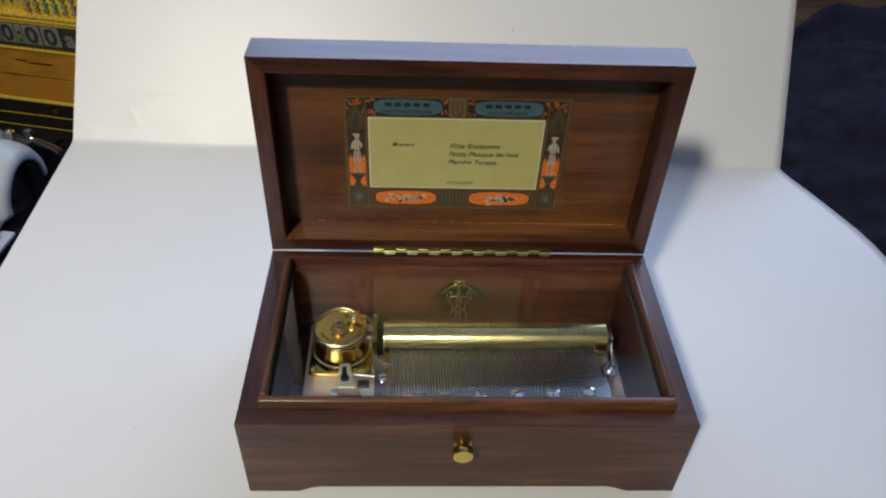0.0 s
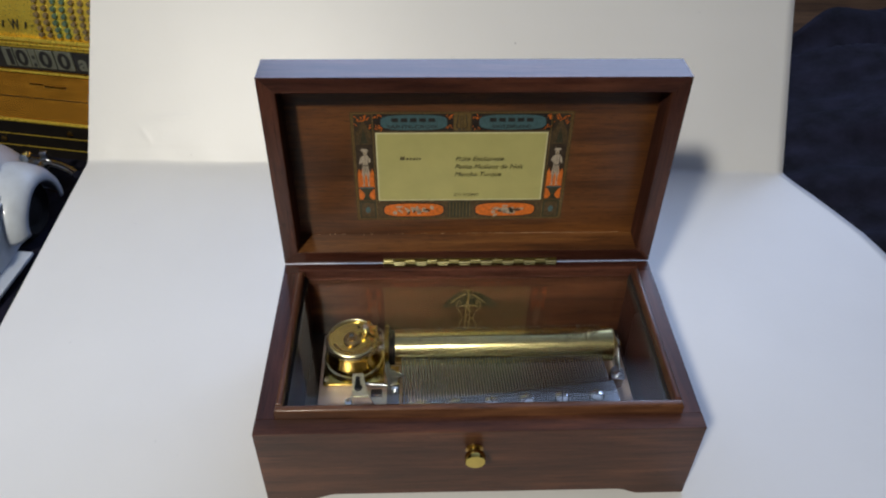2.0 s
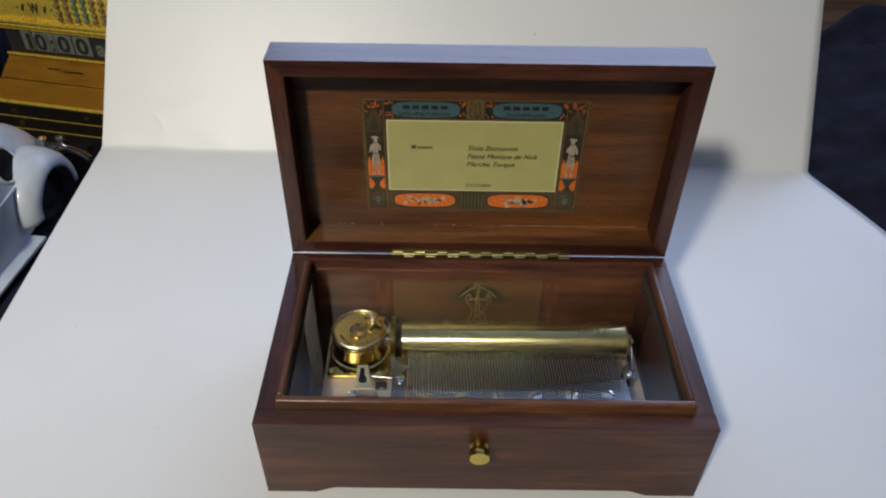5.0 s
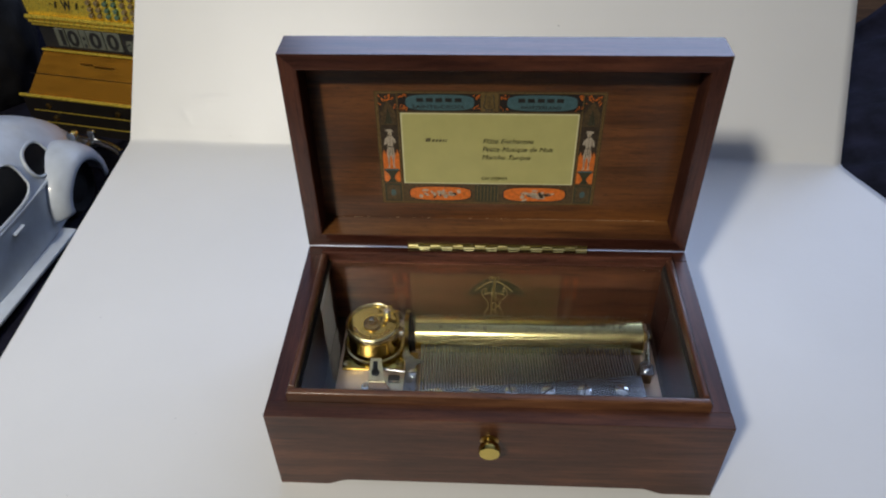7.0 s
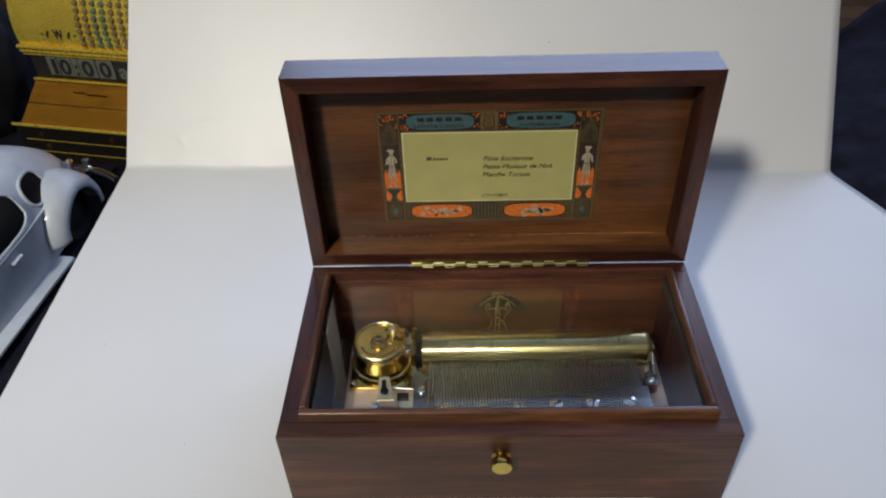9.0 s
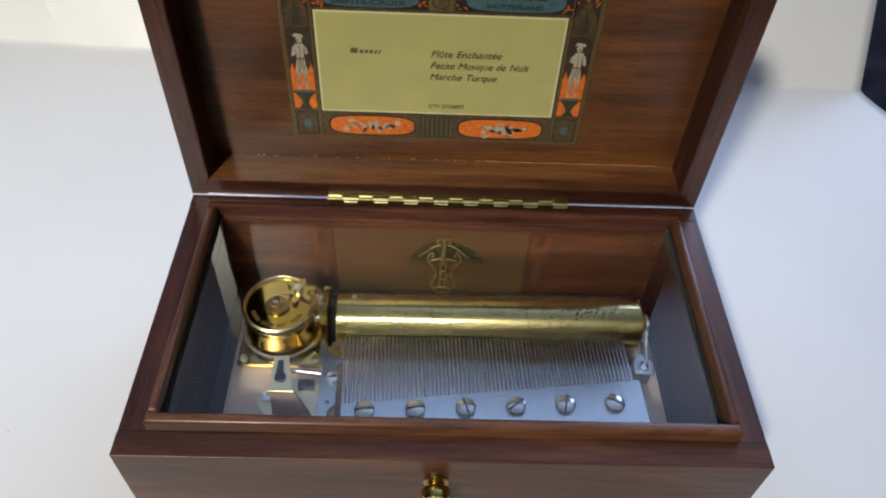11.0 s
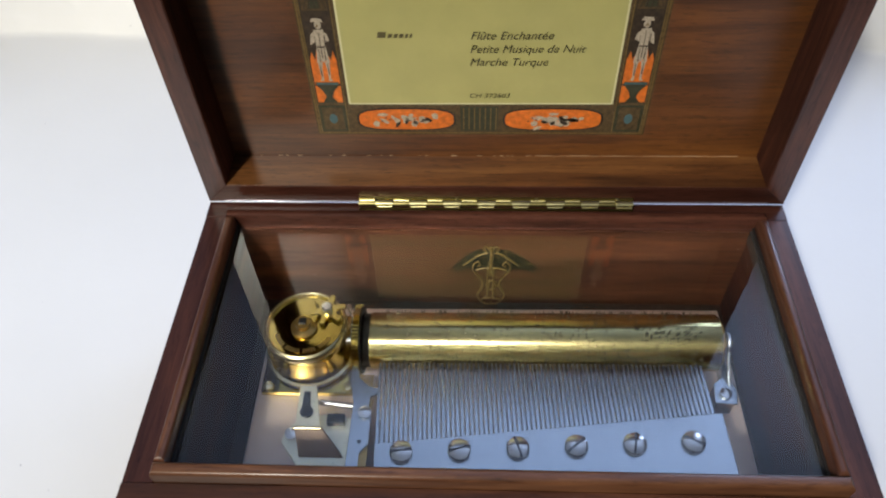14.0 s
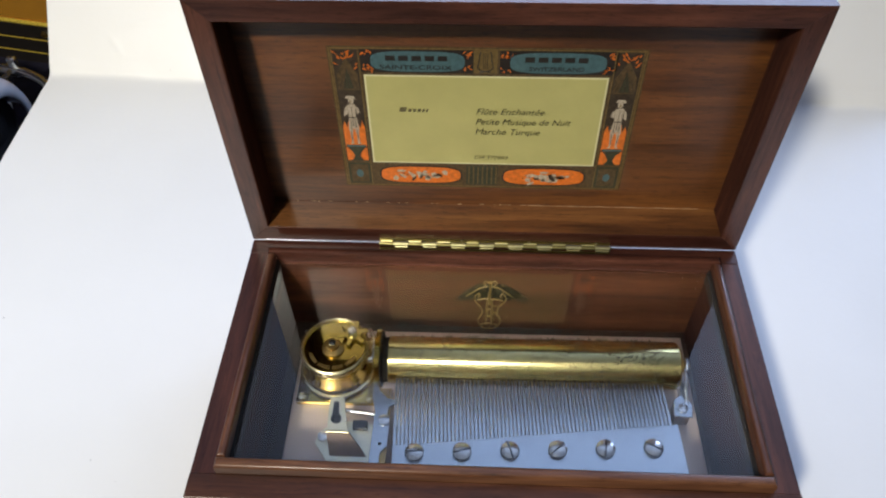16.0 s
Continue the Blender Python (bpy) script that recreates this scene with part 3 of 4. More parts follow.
for k in (-1, 0, 1):
    part("lyre_string", tube([(-0.0068 + k * 0.0010, LY - 0.0006, 0.1998), (-0.0068 + k * 0.0010, LY - 0.0006, 0.1905)], 0.0002, 4), ink_umber, lab)
# side columns with a pale figure on an urn
for cx, s in ((-0.0775, -1), (0.0645, 1)):
    flat("column_field", rect(cx - 0.0064, cx + 0.0064, 0.1262, 0.2008), ink_umber, lab, 3)
    flat("canopy", [(cx - 0.0056, 0.176), (cx - 0.0052, 0.186), (cx - 0.002, 0.192), (cx, 0.196), (cx + 0.002, 0.192), (cx + 0.0052, 0.186), (cx + 0.0056, 0.176)], ink_olive, lab, 4)
    flat("drape", [(cx - 0.0028, 0.177), (cx, 0.190), (cx + 0.0028, 0.177)], ink_green, lab, 5)
    rr = random.Random(int(cx * 1000) + 500)
    for k in range(16):
        e = rr.choice((-1, 1))
        px, pz = cx + e * rr.uniform(0.0004, 0.0058), rr.uniform(0.1955, 0.2003)
        if abs(px - cx) > 0.0038:
            pz = rr.uniform(0.1890, 0.2003)
        th = e * rr.uniform(0.3, 1.3)
        l, wd = rr.uniform(0.0008, 0.0018), rr.uniform(0.0003, 0.00055)
        flat("orange_leaf", [(px + u * math.cos(th) - v * math.sin(th), pz + u * math.sin(th) + v * math.cos(th)) for u, v in ((-l, 0), (-l * 0.2, wd), (l, 0), (-l * 0.2, -wd))], ink_orange, lab, 6)
    for k in range(5):
        flat("canopy_fold", [(cx - 0.0048 + k * 0.0024, 0.177), (cx - 0.0003 + 0.0002 * k, 0.191), (cx - 0.0042 + k * 0.0024, 0.177)], ink_umber, lab, 6)
    flat("orange_ground", rect(cx - 0.0060, cx + 0.0060, 0.1372, 0.1508), ink_orange, lab, 4)
    for k in range(5):
        h = 0.1508 + 0.003 * math.sin(2.3 * k + s) ** 2
        flat("flame", [(cx - 0.006 + k * 0.0024, 0.1506), (cx - 0.0048 + k * 0.0024, h + 0.0022), (cx - 0.0036 + k * 0.0024, 0.1506)], ink_orange, lab, 5)
    # statuette, as plain shapes
    for e in (-1, 1):
        flat("figure", [(cx + e * 0.0004, 0.1500), (cx + e * 0.0026, 0.1498), (cx + e * 0.0024, 0.1462), (cx + e * 0.0021, 0.1405), (cx + e * 0.0030, 0.1393), (cx + e * 0.0012, 0.1391), (cx + e * 0.0011, 0.1460)], ink_white, lab, 6)
        flat("figure", [(cx + e * 0.0016, 0.1662), (cx + e * 0.0036, 0.1645), (cx + e * 0.0042, 0.1612), (cx + e * (0.0044 if e == s else 0.0012), 0.1588 if e == s else 0.1600), (cx + e * 0.0020, 0.1606), (cx + e * 0.0022, 0.1630)], ink_white, lab, 7)
    flat("figure", [(cx - 0.0022, 0.1665), (cx - 0.0018, 0.1600), (cx - 0.0030, 0.1490), (cx - 0.0008, 0.1505), (cx, 0.1496), (cx + 0.0010, 0.1506), (cx + 0.0030, 0.1492), (cx + 0.0018, 0.1602), (cx + 0.0022, 0.1668)], ink_white, lab, 6)
    flat("figure_top", oval(cx - 0.0002 * s, 0.1690, 0.0015, 0.0020, 12), ink_white, lab, 6)
    flat("figure_hat", [(cx - 0.0030, 0.1708), (cx + 0.0028, 0.1704), (cx + 0.0020, 0.1722), (cx - 0.0018, 0.1726)], ink_white, lab, 7)
    for k, (fx, f0, f1) in enumerate(((0.0, 0.152, 0.1655), (-0.0012, 0.150, 0.157), (0.0013, 0.151, 0.158), (-0.0017, 0.142, 0.149), (0.0017, 0.143, 0.149), (0.0024, 0.160, 0.1645))):
        flat("figure_fold", [(cx + fx - 0.00022, f0), (cx + fx + 0.00022, f0), (cx + fx + 0.0001, f1), (cx + fx - 0.0001, f1)], ink_umber, lab, 8)
    flat("figure_belt", rect(cx - 0.0019, cx + 0.0019, 0.1576, 0.1582), ink_umber, lab, 8)
    flat("figure_mark", oval(cx - 0.0001, 0.1687, 0.0005, 0.0007, 8), ink_gold, lab, 8)
    flat("orange_niche", rect(cx - 0.0060, cx + 0.0060, 0.1266, 0.1362), ink_orange, lab, 4)
    flat("urn", [(cx - 0.0055, 0.1385), (cx + 0.0055, 0.1385), (cx + 0.0050, 0.1366), (cx + 0.0026, 0.1335), (cx + 0.0014, 0.1300), (cx + 0.0034, 0.1268), (cx - 0.0034, 0.1268), (cx - 0.0014, 0.1300), (cx - 0.0026, 0.1335), (cx - 0.0050, 0.1366)], ink_green, lab, 7)
    flat("urn_band", rect(cx - 0.0050, cx + 0.0050, 0.1372, 0.1383), ink_blue, lab, 8)
    flat("corner_block", rect(cx - 0.0064, cx + 0.0064, 0.1085, 0.1245), ink_green, lab, 3)
    flat("corner_frame", rect(cx - 0.0050, cx + 0.0050, 0.1097, 0.1233), ink_olive, lab, 4)
    flat("corner_gem", oval(cx, 0.1165, 0.0020, 0.0030, 16), ink_blue, lab, 5)
    for e in (-1, 1):
        flat("column_line", rect(cx + e * 0.0068 - 0.0003, cx + e * 0.0068 + 0.0003, 0.108, 0.2012), ink_gold, lab, 4)
# lower ovals with trophies
for cx in (-0.0420, 0.0287):
    flat("oval_rim", oval(cx, 0.1160, 0.0240, 0.0070, 40, 3.2), ink_dark, lab, 3)
    flat("orange_oval", oval(cx, 0.1160, 0.0230, 0.0062, 40, 3.2), ink_orange, lab, 4)
    rr = random.Random(int(cx * 1000) + 77)
    for k in range(26):
        px, pz = cx + rr.gauss(0, 0.0068), 0.1160 + rr.gauss(0, 0.0016)
        a = rr.uniform(0, math.pi)
        l, h = rr.uniform(0.0012, 0.0034), rr.uniform(0.0007, 0.0018)
        ca, sa = math.cos(a), math.sin(a)
        q = [(px + u * ca - v * sa, pz + u * sa * 0.7 + v * ca) for u, v in ((-l, -h * 0.6), (l * 0.3, -h), (l, 0), (l * 0.2, h), (-l * 0.8, h * 0.7))]
        flat("trophy_shape", q, (ink_white, ink_white, ink_white, ink_white, ink_umber)[k % 5], lab, 5 + (k % 3))
    for s in (-1, 1):
        for k in range(3):
            flat("trophy_leaf", oval(cx + s * (0.008 + 0.0019 * k), 0.1163 + 0.0012 * math.sin(k * 2.1), 0.0005, 0.0004, 8), ink_umber, lab, 8)
flat("centre_block", rect(-0.0158, 0.0022, 0.1088, 0.1238), ink_green, lab, 3)
for k in range(7):
    flat("flute_line", rect(-0.0145 + k * 0.0026, -0.0139 + k * 0.0026, 0.1097, 0.1230), ink_gold, lab, 4)


def words(name, body, x, z, size, mat, parent, shear=0.0, width=None, bold=0.0, yaw=0.0, y=LY - 0.0010):
    c = bpy.data.curves.new(name, "FONT")
    c.body, c.size, c.shear, c.offset, c.extrude = body, size, shear, bold, 0.00004
    ob = new(name, c)
    c.materials.append(mat)
    ob.parent = parent
    ob.location, ob.rotation_euler = (x, y, z), (radians(90), 0, radians(yaw))
    if width:
        bpy.context.view_layer.update()
        ob.scale = (width / max(ob.dimensions.x, 1e-6), 1, 1)
    return ob


words("text", "Flûte Enchantée", -0.0112, 0.1615, 0.0058, ink_text, lab, 0.3, 0.0365, -0.00003)
words("text", "Petite Musique de Nuit", -0.0114, 0.1546, 0.0058, ink_text, lab, 0.3, 0.0515, -0.00003)
words("text", "Marche Turque", -0.0116, 0.1477, 0.0058, ink_text, lab, 0.3, 0.0355, -0.00003)
words("text", "CH 372603", -0.0118, 0.1296, 0.0036, ink_text, lab, 0.25, 0.0190, -0.00003)
words("text", "SAINTE-CROIX", -0.0604, 0.1898, 0.0036, ink_dark, lab, 0, 0.0370, 0.00003)
words("text", "SWITZERLAND", 0.0150, 0.1898, 0.0033, ink_dark, lab, 0, 0.0280, 0.00003)
for k, (a, b) in enumerate(((0, 0.0036), (0.0046, 0.0064), (0.0072, 0.0088), (0.0096, 0.0114), (0.0122, 0.0134), (0.0142, 0.0152))):
    flat("name_bar", [(-0.0520 + a, 0.1624), (-0.0520 + b, 0.1624), (-0.0514 + b, 0.1624 + (0.0030 if k == 0 else 0.0020)), (-0.0514 + a, 0.1624 + (0.0030 if k == 0 else 0.0020))], ink_name, lab, 6)


# ---- the movement under the glass ----
MX, MY, MR = 0.023, 0.0955, 0.4
mov = tagged(base("musical_movement", MX, MY, 0.012, MR), "brass cylinder musical movement with steel comb", "musical movement")
ZB = 0.012                            # heights below are world heights, less the floor of the box


def mz(z):
    return z - ZB


def loc(x, y):
    """A place of the box, seen from the movement's own base."""
    a = radians(-MR)
    dx, dy = x - MX, y - MY
    return (dx * math.cos(a) - dy * math.sin(a), dx * math.sin(a) + dy * math.cos(a))


part("bedplate", slab(-0.1375, 0.0955, -0.076, 0.034, mz(0.024), mz(0.0285), 0.0008), bed_metal, mov, "pinkish nickelled bedplate")
for x in (-0.128, 0.088):
    for y in (-0.066, 0.026):
        part("pillar", lathe([(0, 0), (0.005, 0), (0.005, mz(0.0242)), (0, mz(0.0242))], (x, y, 0), "z", 20), brass_dark, mov, smooth=40)

# pinned cylinder
CZ, CR, CX0, CX1 = mz(0.0497), 0.0134, -0.0803, 0.0822
cyl = part("cylinder", lathe([(0, CX0), (CR - 0.0012, CX0), (CR - 0.0002, CX0 + 0.0002), (CR, CX0 + 0.0006), (CR, CX1 - 0.0006), (CR - 0.0002, CX1 - 0.0002), (CR - 0.0012, CX1), (0, CX1)], (0, 0, CZ), "x", 96), brass_cyl, mov, "pinned brass cylinder", 30)
rng = random.Random(12)
pins = bmesh.new()
for k in range(72):
    xt = -0.0742 + k * 0.00206
    for q in range(rng.randint(9, 30)):
        a = rng.uniform(0, 2 * math.pi)
        x = xt + rng.choice((-0.0005, 0, 0.0005))
        u, v = Vector((0, math.cos(a), math.sin(a))), Vector((0, -math.sin(a), math.cos(a)))
        c = Vector((x, 0, CZ)) + u * CR
        w = 0.00024
        b4 = [c + Vector((sx * w, 0, 0)) + v * (sy * w) for sx, sy in ((-1, -1), (1, -1), (1, 1), (-1, 1))]
        lo = [pins.verts.new(p - u * 0.0002) for p in b4]
        hi = [pins.verts.new(p + u * 0.0011) for p in b4]
        pins.faces.new(hi)
        for i in range(4):
            pins.faces.new((lo[i], lo[(i + 1) % 4], hi[(i + 1) % 4], hi[i]))
tagged(part("pins", pins, pin_steel, cyl), kind="stuff")
part("end_cap", lathe([(0, CX1), (0.0118, CX1 + 0.0001), (0.0118, CX1 + 0.0009), (0.004, CX1 + 0.0010), (0.004, CX1 + 0.004), (0.0017, CX1 + 0.0041), (0.0017, CX1 + 0.0075), (0, CX1 + 0.0075)], (0, 0, CZ), "x", 40), brass_dark, cyl, smooth=35)
# toothed wheel on the drive end
wheel = bmesh.new()
NT = 60
pts = []
for i in range(NT):
    for f, r in ((0.0, 0.0156), (0.28, 0.0156), (0.5, 0.0170), (0.78, 0.0170)):
        a = 2 * math.pi * (i + f) / NT
        pts.append((r * math.cos(a), CZ + r * math.sin(a)))
part("gear_wheel", prism(pts, CX0 - 0.0074, CX0 - 0.0044, "x", 0, wheel), brass, mov, "toothed brass great wheel")
# black disc added: the shade on the wheel's inner side is its colour
part("wheel_shade_disc", lathe([(0, CX0 - 0.0043), (0.0158, CX0 - 0.0043), (0.0158, CX0 - 0.0036), (0.0128, CX0 - 0.0034), (0.0128, CX0 - 0.0001), (0, CX0 - 0.0001)], (0, 0, CZ), "x", 48), wheel_shade, mov, "black disc giving the wheel's shaded inner face", 35)
part("arbor_pivot", lathe([(0, CX0 - 0.0125), (0.0022, CX0 - 0.0125), (0.0022, CX0 - 0.0072), (0, CX0 - 0.0072)], (0, 0, CZ), "x", 20), steel_bright, mov, smooth=40)

# comb: a slotted steel plate, its teeth longer on the bass side
CT = mz(0.0528)
XL, XR, PITCH = -0.0765, 0.0722, 0.002065
SKEW = radians(2.4)


def skew(x, y):
    return (x * math.cos(SKEW) - y * math.sin(SKEW), x * math.sin(SKEW) + y * math.cos(SKEW))


comb = part("comb", prism([skew(*p) for p in ((XL, -0.0745), (XR + 0.003, -0.0745), (XR + 0.003, -0.0412), (XL, -0.0512))], CT - 0.0022, CT, "z", 0.0003), steel, mov, "bright steel comb plate")
for i in range(72):
    x0 = XL + 0.0004 + i * PITCH
    k = i / 71
    yr = -0.0514 + 0.0101 * k
    th = 0.0009 + 0.0004 * abs(0.5 - k)
    b = bmesh.new()
    w0, w1 = 0.00140, 0.00112
    tip = -0.0140
    xs0, xs1 = skew(x0, -0.0140)[0], skew(x0 + w1, -0.0140)[0]
    ra, rb = skew(x0, yr), skew(x0 + w0, yr)
    v = [b.verts.new(p) for p in ((*ra, CT - 0.0020), (*rb, CT - 0.0020), (*rb, CT - 0.0001), (*ra, CT - 0.0001),
                                  (xs0, tip, CT - th), (xs1, tip, CT - th), (xs1, tip, CT - 0.0002), (xs0, tip, CT - 0.0002))]
    for f in ((0, 1, 2, 3), (4, 5, 6, 7), (0, 1, 5, 4), (3, 2, 6, 7), (0, 3, 7, 4), (1, 2, 6, 5)):
        b.faces.new([v[j] for j in f])
    part("tooth", b, steel, comb)
part("comb_base", slab(XL + 0.003, XR + 0.001, -0.071, -0.0560, mz(0.0285), CT - 0.0023), brass_dark, mov)
for i in range(6):
    x, y = skew(-0.0648 + i * 0.02484, -0.0560 + i * 0.0002)
    sc = part("comb_screw", lathe([(0, CT + 0.0001), (0.0049, CT + 0.0001), (0.0051, CT + 0.0012), (0.0048, CT + 0.0021), (0.0034, CT + 0.0028), (0.0, CT + 0.0031)], (x, y, 0), "z", 32), steel_bright, mov, "domed slotted steel screw", 40)
    a = radians((8, 14, -72, 40, 80, -25)[i])
    c, s = math.cos(a), math.sin(a)
    q = [(x + u * c - v * s, y + u * s + v * c) for u, v in ((-0.0046, -0.00045), (0.0046, -0.00045), (0.0046, 0.00045), (-0.0046, 0.00045))]
    part("slot", prism(q, CT + 0.0018, CT + 0.00315, "z"), dark_steel, sc)

# right-hand bearing bracket
br = part("bearing_bracket", prism([(0.0795, -0.0262), (0.0895, -0.0270), (0.0905, -0.0190), (0.0880, -0.0150), (0.0878, -0.004), (0.0862, -0.004), (0.0850, -0.0130), (0.0805, -0.0165)], mz(0.0390), mz(0.0402), "z", 0.0002), steel, mov, "small nickelled bearing bracket")
part("bracket_block", slab(0.0808, 0.0888, -0.0255, -0.0165, mz(0.0285), mz(0.0389)), brown_metal, br)
part("upright", prism([(-0.0180, mz(0.0403)), (-0.0120, mz(0.0440)), (-0.0055, mz(0.0500)), (-0.0042, mz(0.0530)), (-0.0015, mz(0.0550)), (0.0018, mz(0.0550)), (0.0045, mz(0.0525)), (0.0050, mz(0.0480)), (0.0050, mz(0.0285)), (-0.0180, mz(0.0285))], 0.0870, 0.0882, "x", 0.0002), steel, br, "upright nickelled bearing arm")
part("bracket_screw", lathe([(0, mz(0.0403)), (0.0027, mz(0.0403)), (0.0027, mz(0.0414)), (0.0, mz(0.0419))], (0.0848, -0.0218, 0), "z", 24), steel_bright, br, smooth=40)

# spring motor: square plate, stepped drum, stop-work on top
SX, SY = loc(-0.0889, 0.0985)
part("motor_plate", slab(SX - 0.0228, SX + 0.0228, SY - 0.0228, SY + 0.0228, mz(0.0285), mz(0.0325), 0.001), brass, mov, "square polished brass plate", 40)
part("lower_drum", lathe([(0, mz(0.0326)), (0.0222, mz(0.0326)), (0.0224, mz(0.0338)), (0.0216, mz(0.0352)), (0, mz(0.0352))], (SX, SY, 0), "z", 64), brass, mov, "stepped polished brass spring drum", 30)
part("drum_ring", lathe([(0.0200, mz(0.0353)), (0.0222, mz(0.0353)), (0.0226, mz(0.0361)), (0.0222, mz(0.0370)), (0.0208, mz(0.0373)), (0.0200, mz(0.0362)), (0.0200, mz(0.0353))], (SX, SY, 0), "z", 64), gold_pale, mov, "pale gilt lower ring", 50)
part("upper_drum", lathe([(0.0204, mz(0.0373)), (0.0197, mz(0.0385)), (0.0193, mz(0.0405)), (0.0191, mz(0.0440)), (0.0189, mz(0.0490)), (0.0190, mz(0.0520)), (0.0196, mz(0.0533)), (0.0199, mz(0.0540)), (0, mz(0.0540))], (SX, SY, 0), "z", 64), brass, mov, smooth=40)
part("drum_rim", lathe([(0.0178, mz(0.0541)), (0.0199, mz(0.0541)), (0.0202, mz(0.0556)), (0.0196, mz(0.0572)), (0.0184, mz(0.0578)), (0.0176, mz(0.0570)), (0.0174, mz(0.0556)), (0.0178, mz(0.0541))], (SX, SY, 0), "z", 64), gold_pale, mov, "pale gilt rim", 50)
part("top_plate", lathe([(0, mz(0.0541)), (0.0176, mz(0.0541)), (0.0176, mz(0.0556)), (0, mz(0.0556))], (SX, SY, 0), "z", 48), brass_mirror, mov, "mirror-polished brass top plate", 40)
ring = bmesh.new()
for i in range(26):
    a = math.pi * (1.12 + 0.72 * i / 25)
    if i in (6, 13, 19):
        continue
    c, s = math.cos(a), math.sin(a)
    q = [(SX + r * math.cos(a + d), SY + r * math.sin(a + d)) for r, d in ((0.0128, -0.028), (0.0150, -0.028), (0.0150, 0.028), (0.0128, 0.028))]
    prism(q, mz(0.0557), mz(0.0559), "z", 0, ring)
part("engraved_ring", ring, brass_dark, mov, "ring of small engraved strokes")
arb = part("winding_arbor", lathe([(0, mz(0.0558)), (0.0062, mz(0.0558)), (0.0062, mz(0.0572)), (0.0046, mz(0.0580)), (0.0036, mz(0.0582)), (0.0036, mz(0.0605)), (0, mz(0.0606))], (SX - 0.0005, SY - 0.001, 0), "z", 32), brass_dark, mov, "stepped winding arbor", 35)
part("square_end", slab(SX - 0.0022, SX + 0.0012, SY - 0.0027, SY + 0.0007, mz(0.0606), mz(0.0622), 0.0003, 1), dark_steel, arb)
# maltese cross
cxm, cym = SX + 0.0098, SY + 0.0082
pts = []
for i in range(6):
    a = 2 * math.pi * i / 6 + 0.3
    for d, r in ((-0.20, 0.0070), (-0.13, 0.0088), (0.13, 0.0088), (0.20, 0.0070), (0.36, 0.0046), (0.68, 0.0046)):
        pts.append((cxm + r * math.cos(a + d), cym + r * math.sin(a + d)))
cross = part("stop_wheel", prism(pts, mz(0.0560), mz(0.0582), "z", 0.0003), brass, mov, "six-armed brass stop wheel")
part("stop_screw", lathe([(0, mz(0.0582)), (0.0026, mz(0.0582)), (0.0027, mz(0.0606)), (0.0022, mz(0.0612)), (0, mz(0.0613))], (cxm, cym, 0), "z", 24), steel_bright, cross, smooth=40)
part("stop_finger", prism([(SX - 0.003, SY + 0.003), (SX + 0.004, SY + 0.008), (SX + 0.006, SY + 0.006), (SX + 0.004, SY - 0.001)], mz(0.0560), mz(0.0578), "z", 0.0002), brass, mov)
for dx, dy in ((-0.0195, -0.0195), (0.0195, -0.0195), (-0.0195, 0.0195), (0.0195, 0.0195)):
    part("plate_screw", lathe([(0, mz(0.0326)), (0.0024, mz(0.0326)), (0.0024, mz(0.0338)), (0, mz(0.0342))], (SX + dx, SY + dy, 0), "z", 18), gold_pale, mov, smooth=40)


# steel cock between drum and comb
cock = part("steel_cock", prism([loc(*p) for p in ((-0.0625, 0.022), (-0.0570, 0.022), (-0.0570, 0.036), (-0.0535, 0.040), (-0.0535, 0.055), (-0.0550, 0.059), (-0.0545, 0.0630), (-0.0500, 0.0655), (-0.0500, 0.0668), (-0.0555, 0.0680), (-0.0600, 0.072), (-0.0620, 0.078), (-0.0625, 0.090), (-0.0645, 0.090), (-0.0645, 0.070), (-0.0620, 0.060))], mz(0.0515), mz(0.0532), "z", 0.0002), steel, mov, "flat steel cock with a pointed horn")
cs = part("cock_screw", lathe([(0, mz(0.0533)), (0.0030, mz(0.0533)), (0.0030, mz(0.0546)), (0, mz(0.0551))], (*loc(-0.0563, 0.0545), 0), "z", 24), steel_bright, cock, smooth=40)
part("cock_hole", lathe([(0, mz(0.0533)), (0.0009, mz(0.0533)), (0.0009, mz(0.05335)), (0, mz(0.05335))], (*loc(-0.0575, 0.041), 0), "z", 12), dark_steel, cock)
part("cock_pillar", slab(loc(-0.062, 0)[0], loc(-0.0535, 0)[0], -0.072, -0.020, mz(0.0285), mz(0.0514)), brass_dark, mov)
part("rear_arm", tube([(*loc(-0.063, 0.080), mz(0.052)), (*loc(-0.0655, 0.092), mz(0.056)), (*loc(-0.0665, 0.104), mz(0.056)), (*loc(-0.070, 0.112), mz(0.054))], 0.0012, 8), steel_bright, cock, smooth=60)

# governor: folded nickel cock with blued spring
gv = part("governor_plate", prism([loc(*p) for p in ((-0.0925, 0.050), (-0.0935, 0.044), (-0.0850, 0.033), (-0.0660, 0.026), (-0.0625, 0.030), (-0.0625, 0.056), (-0.0740, 0.058), (-0.0860, 0.056))], mz(0.0435), mz(0.0450), "z", 0.0002), gov_metal, mov, "cream nickelled governor plate")
part("folded_cock", prism([loc(*p) for p in ((-0.0875, 0.0685), (-0.0800, 0.0690), (-0.0755, 0.0480), (-0.0868, 0.0480))], mz(0.0500), mz(0.0515), "z", 0.0002), gov_metal, gv)
fold = bmesh.new()
P = [(*loc(-0.0870, 0.0478), mz(0.0515)), (*loc(-0.0752, 0.0478), mz(0.0515)), (*loc(-0.0650, 0.0370), mz(0.0452)), (*loc(-0.0845, 0.0370), mz(0.0452))]
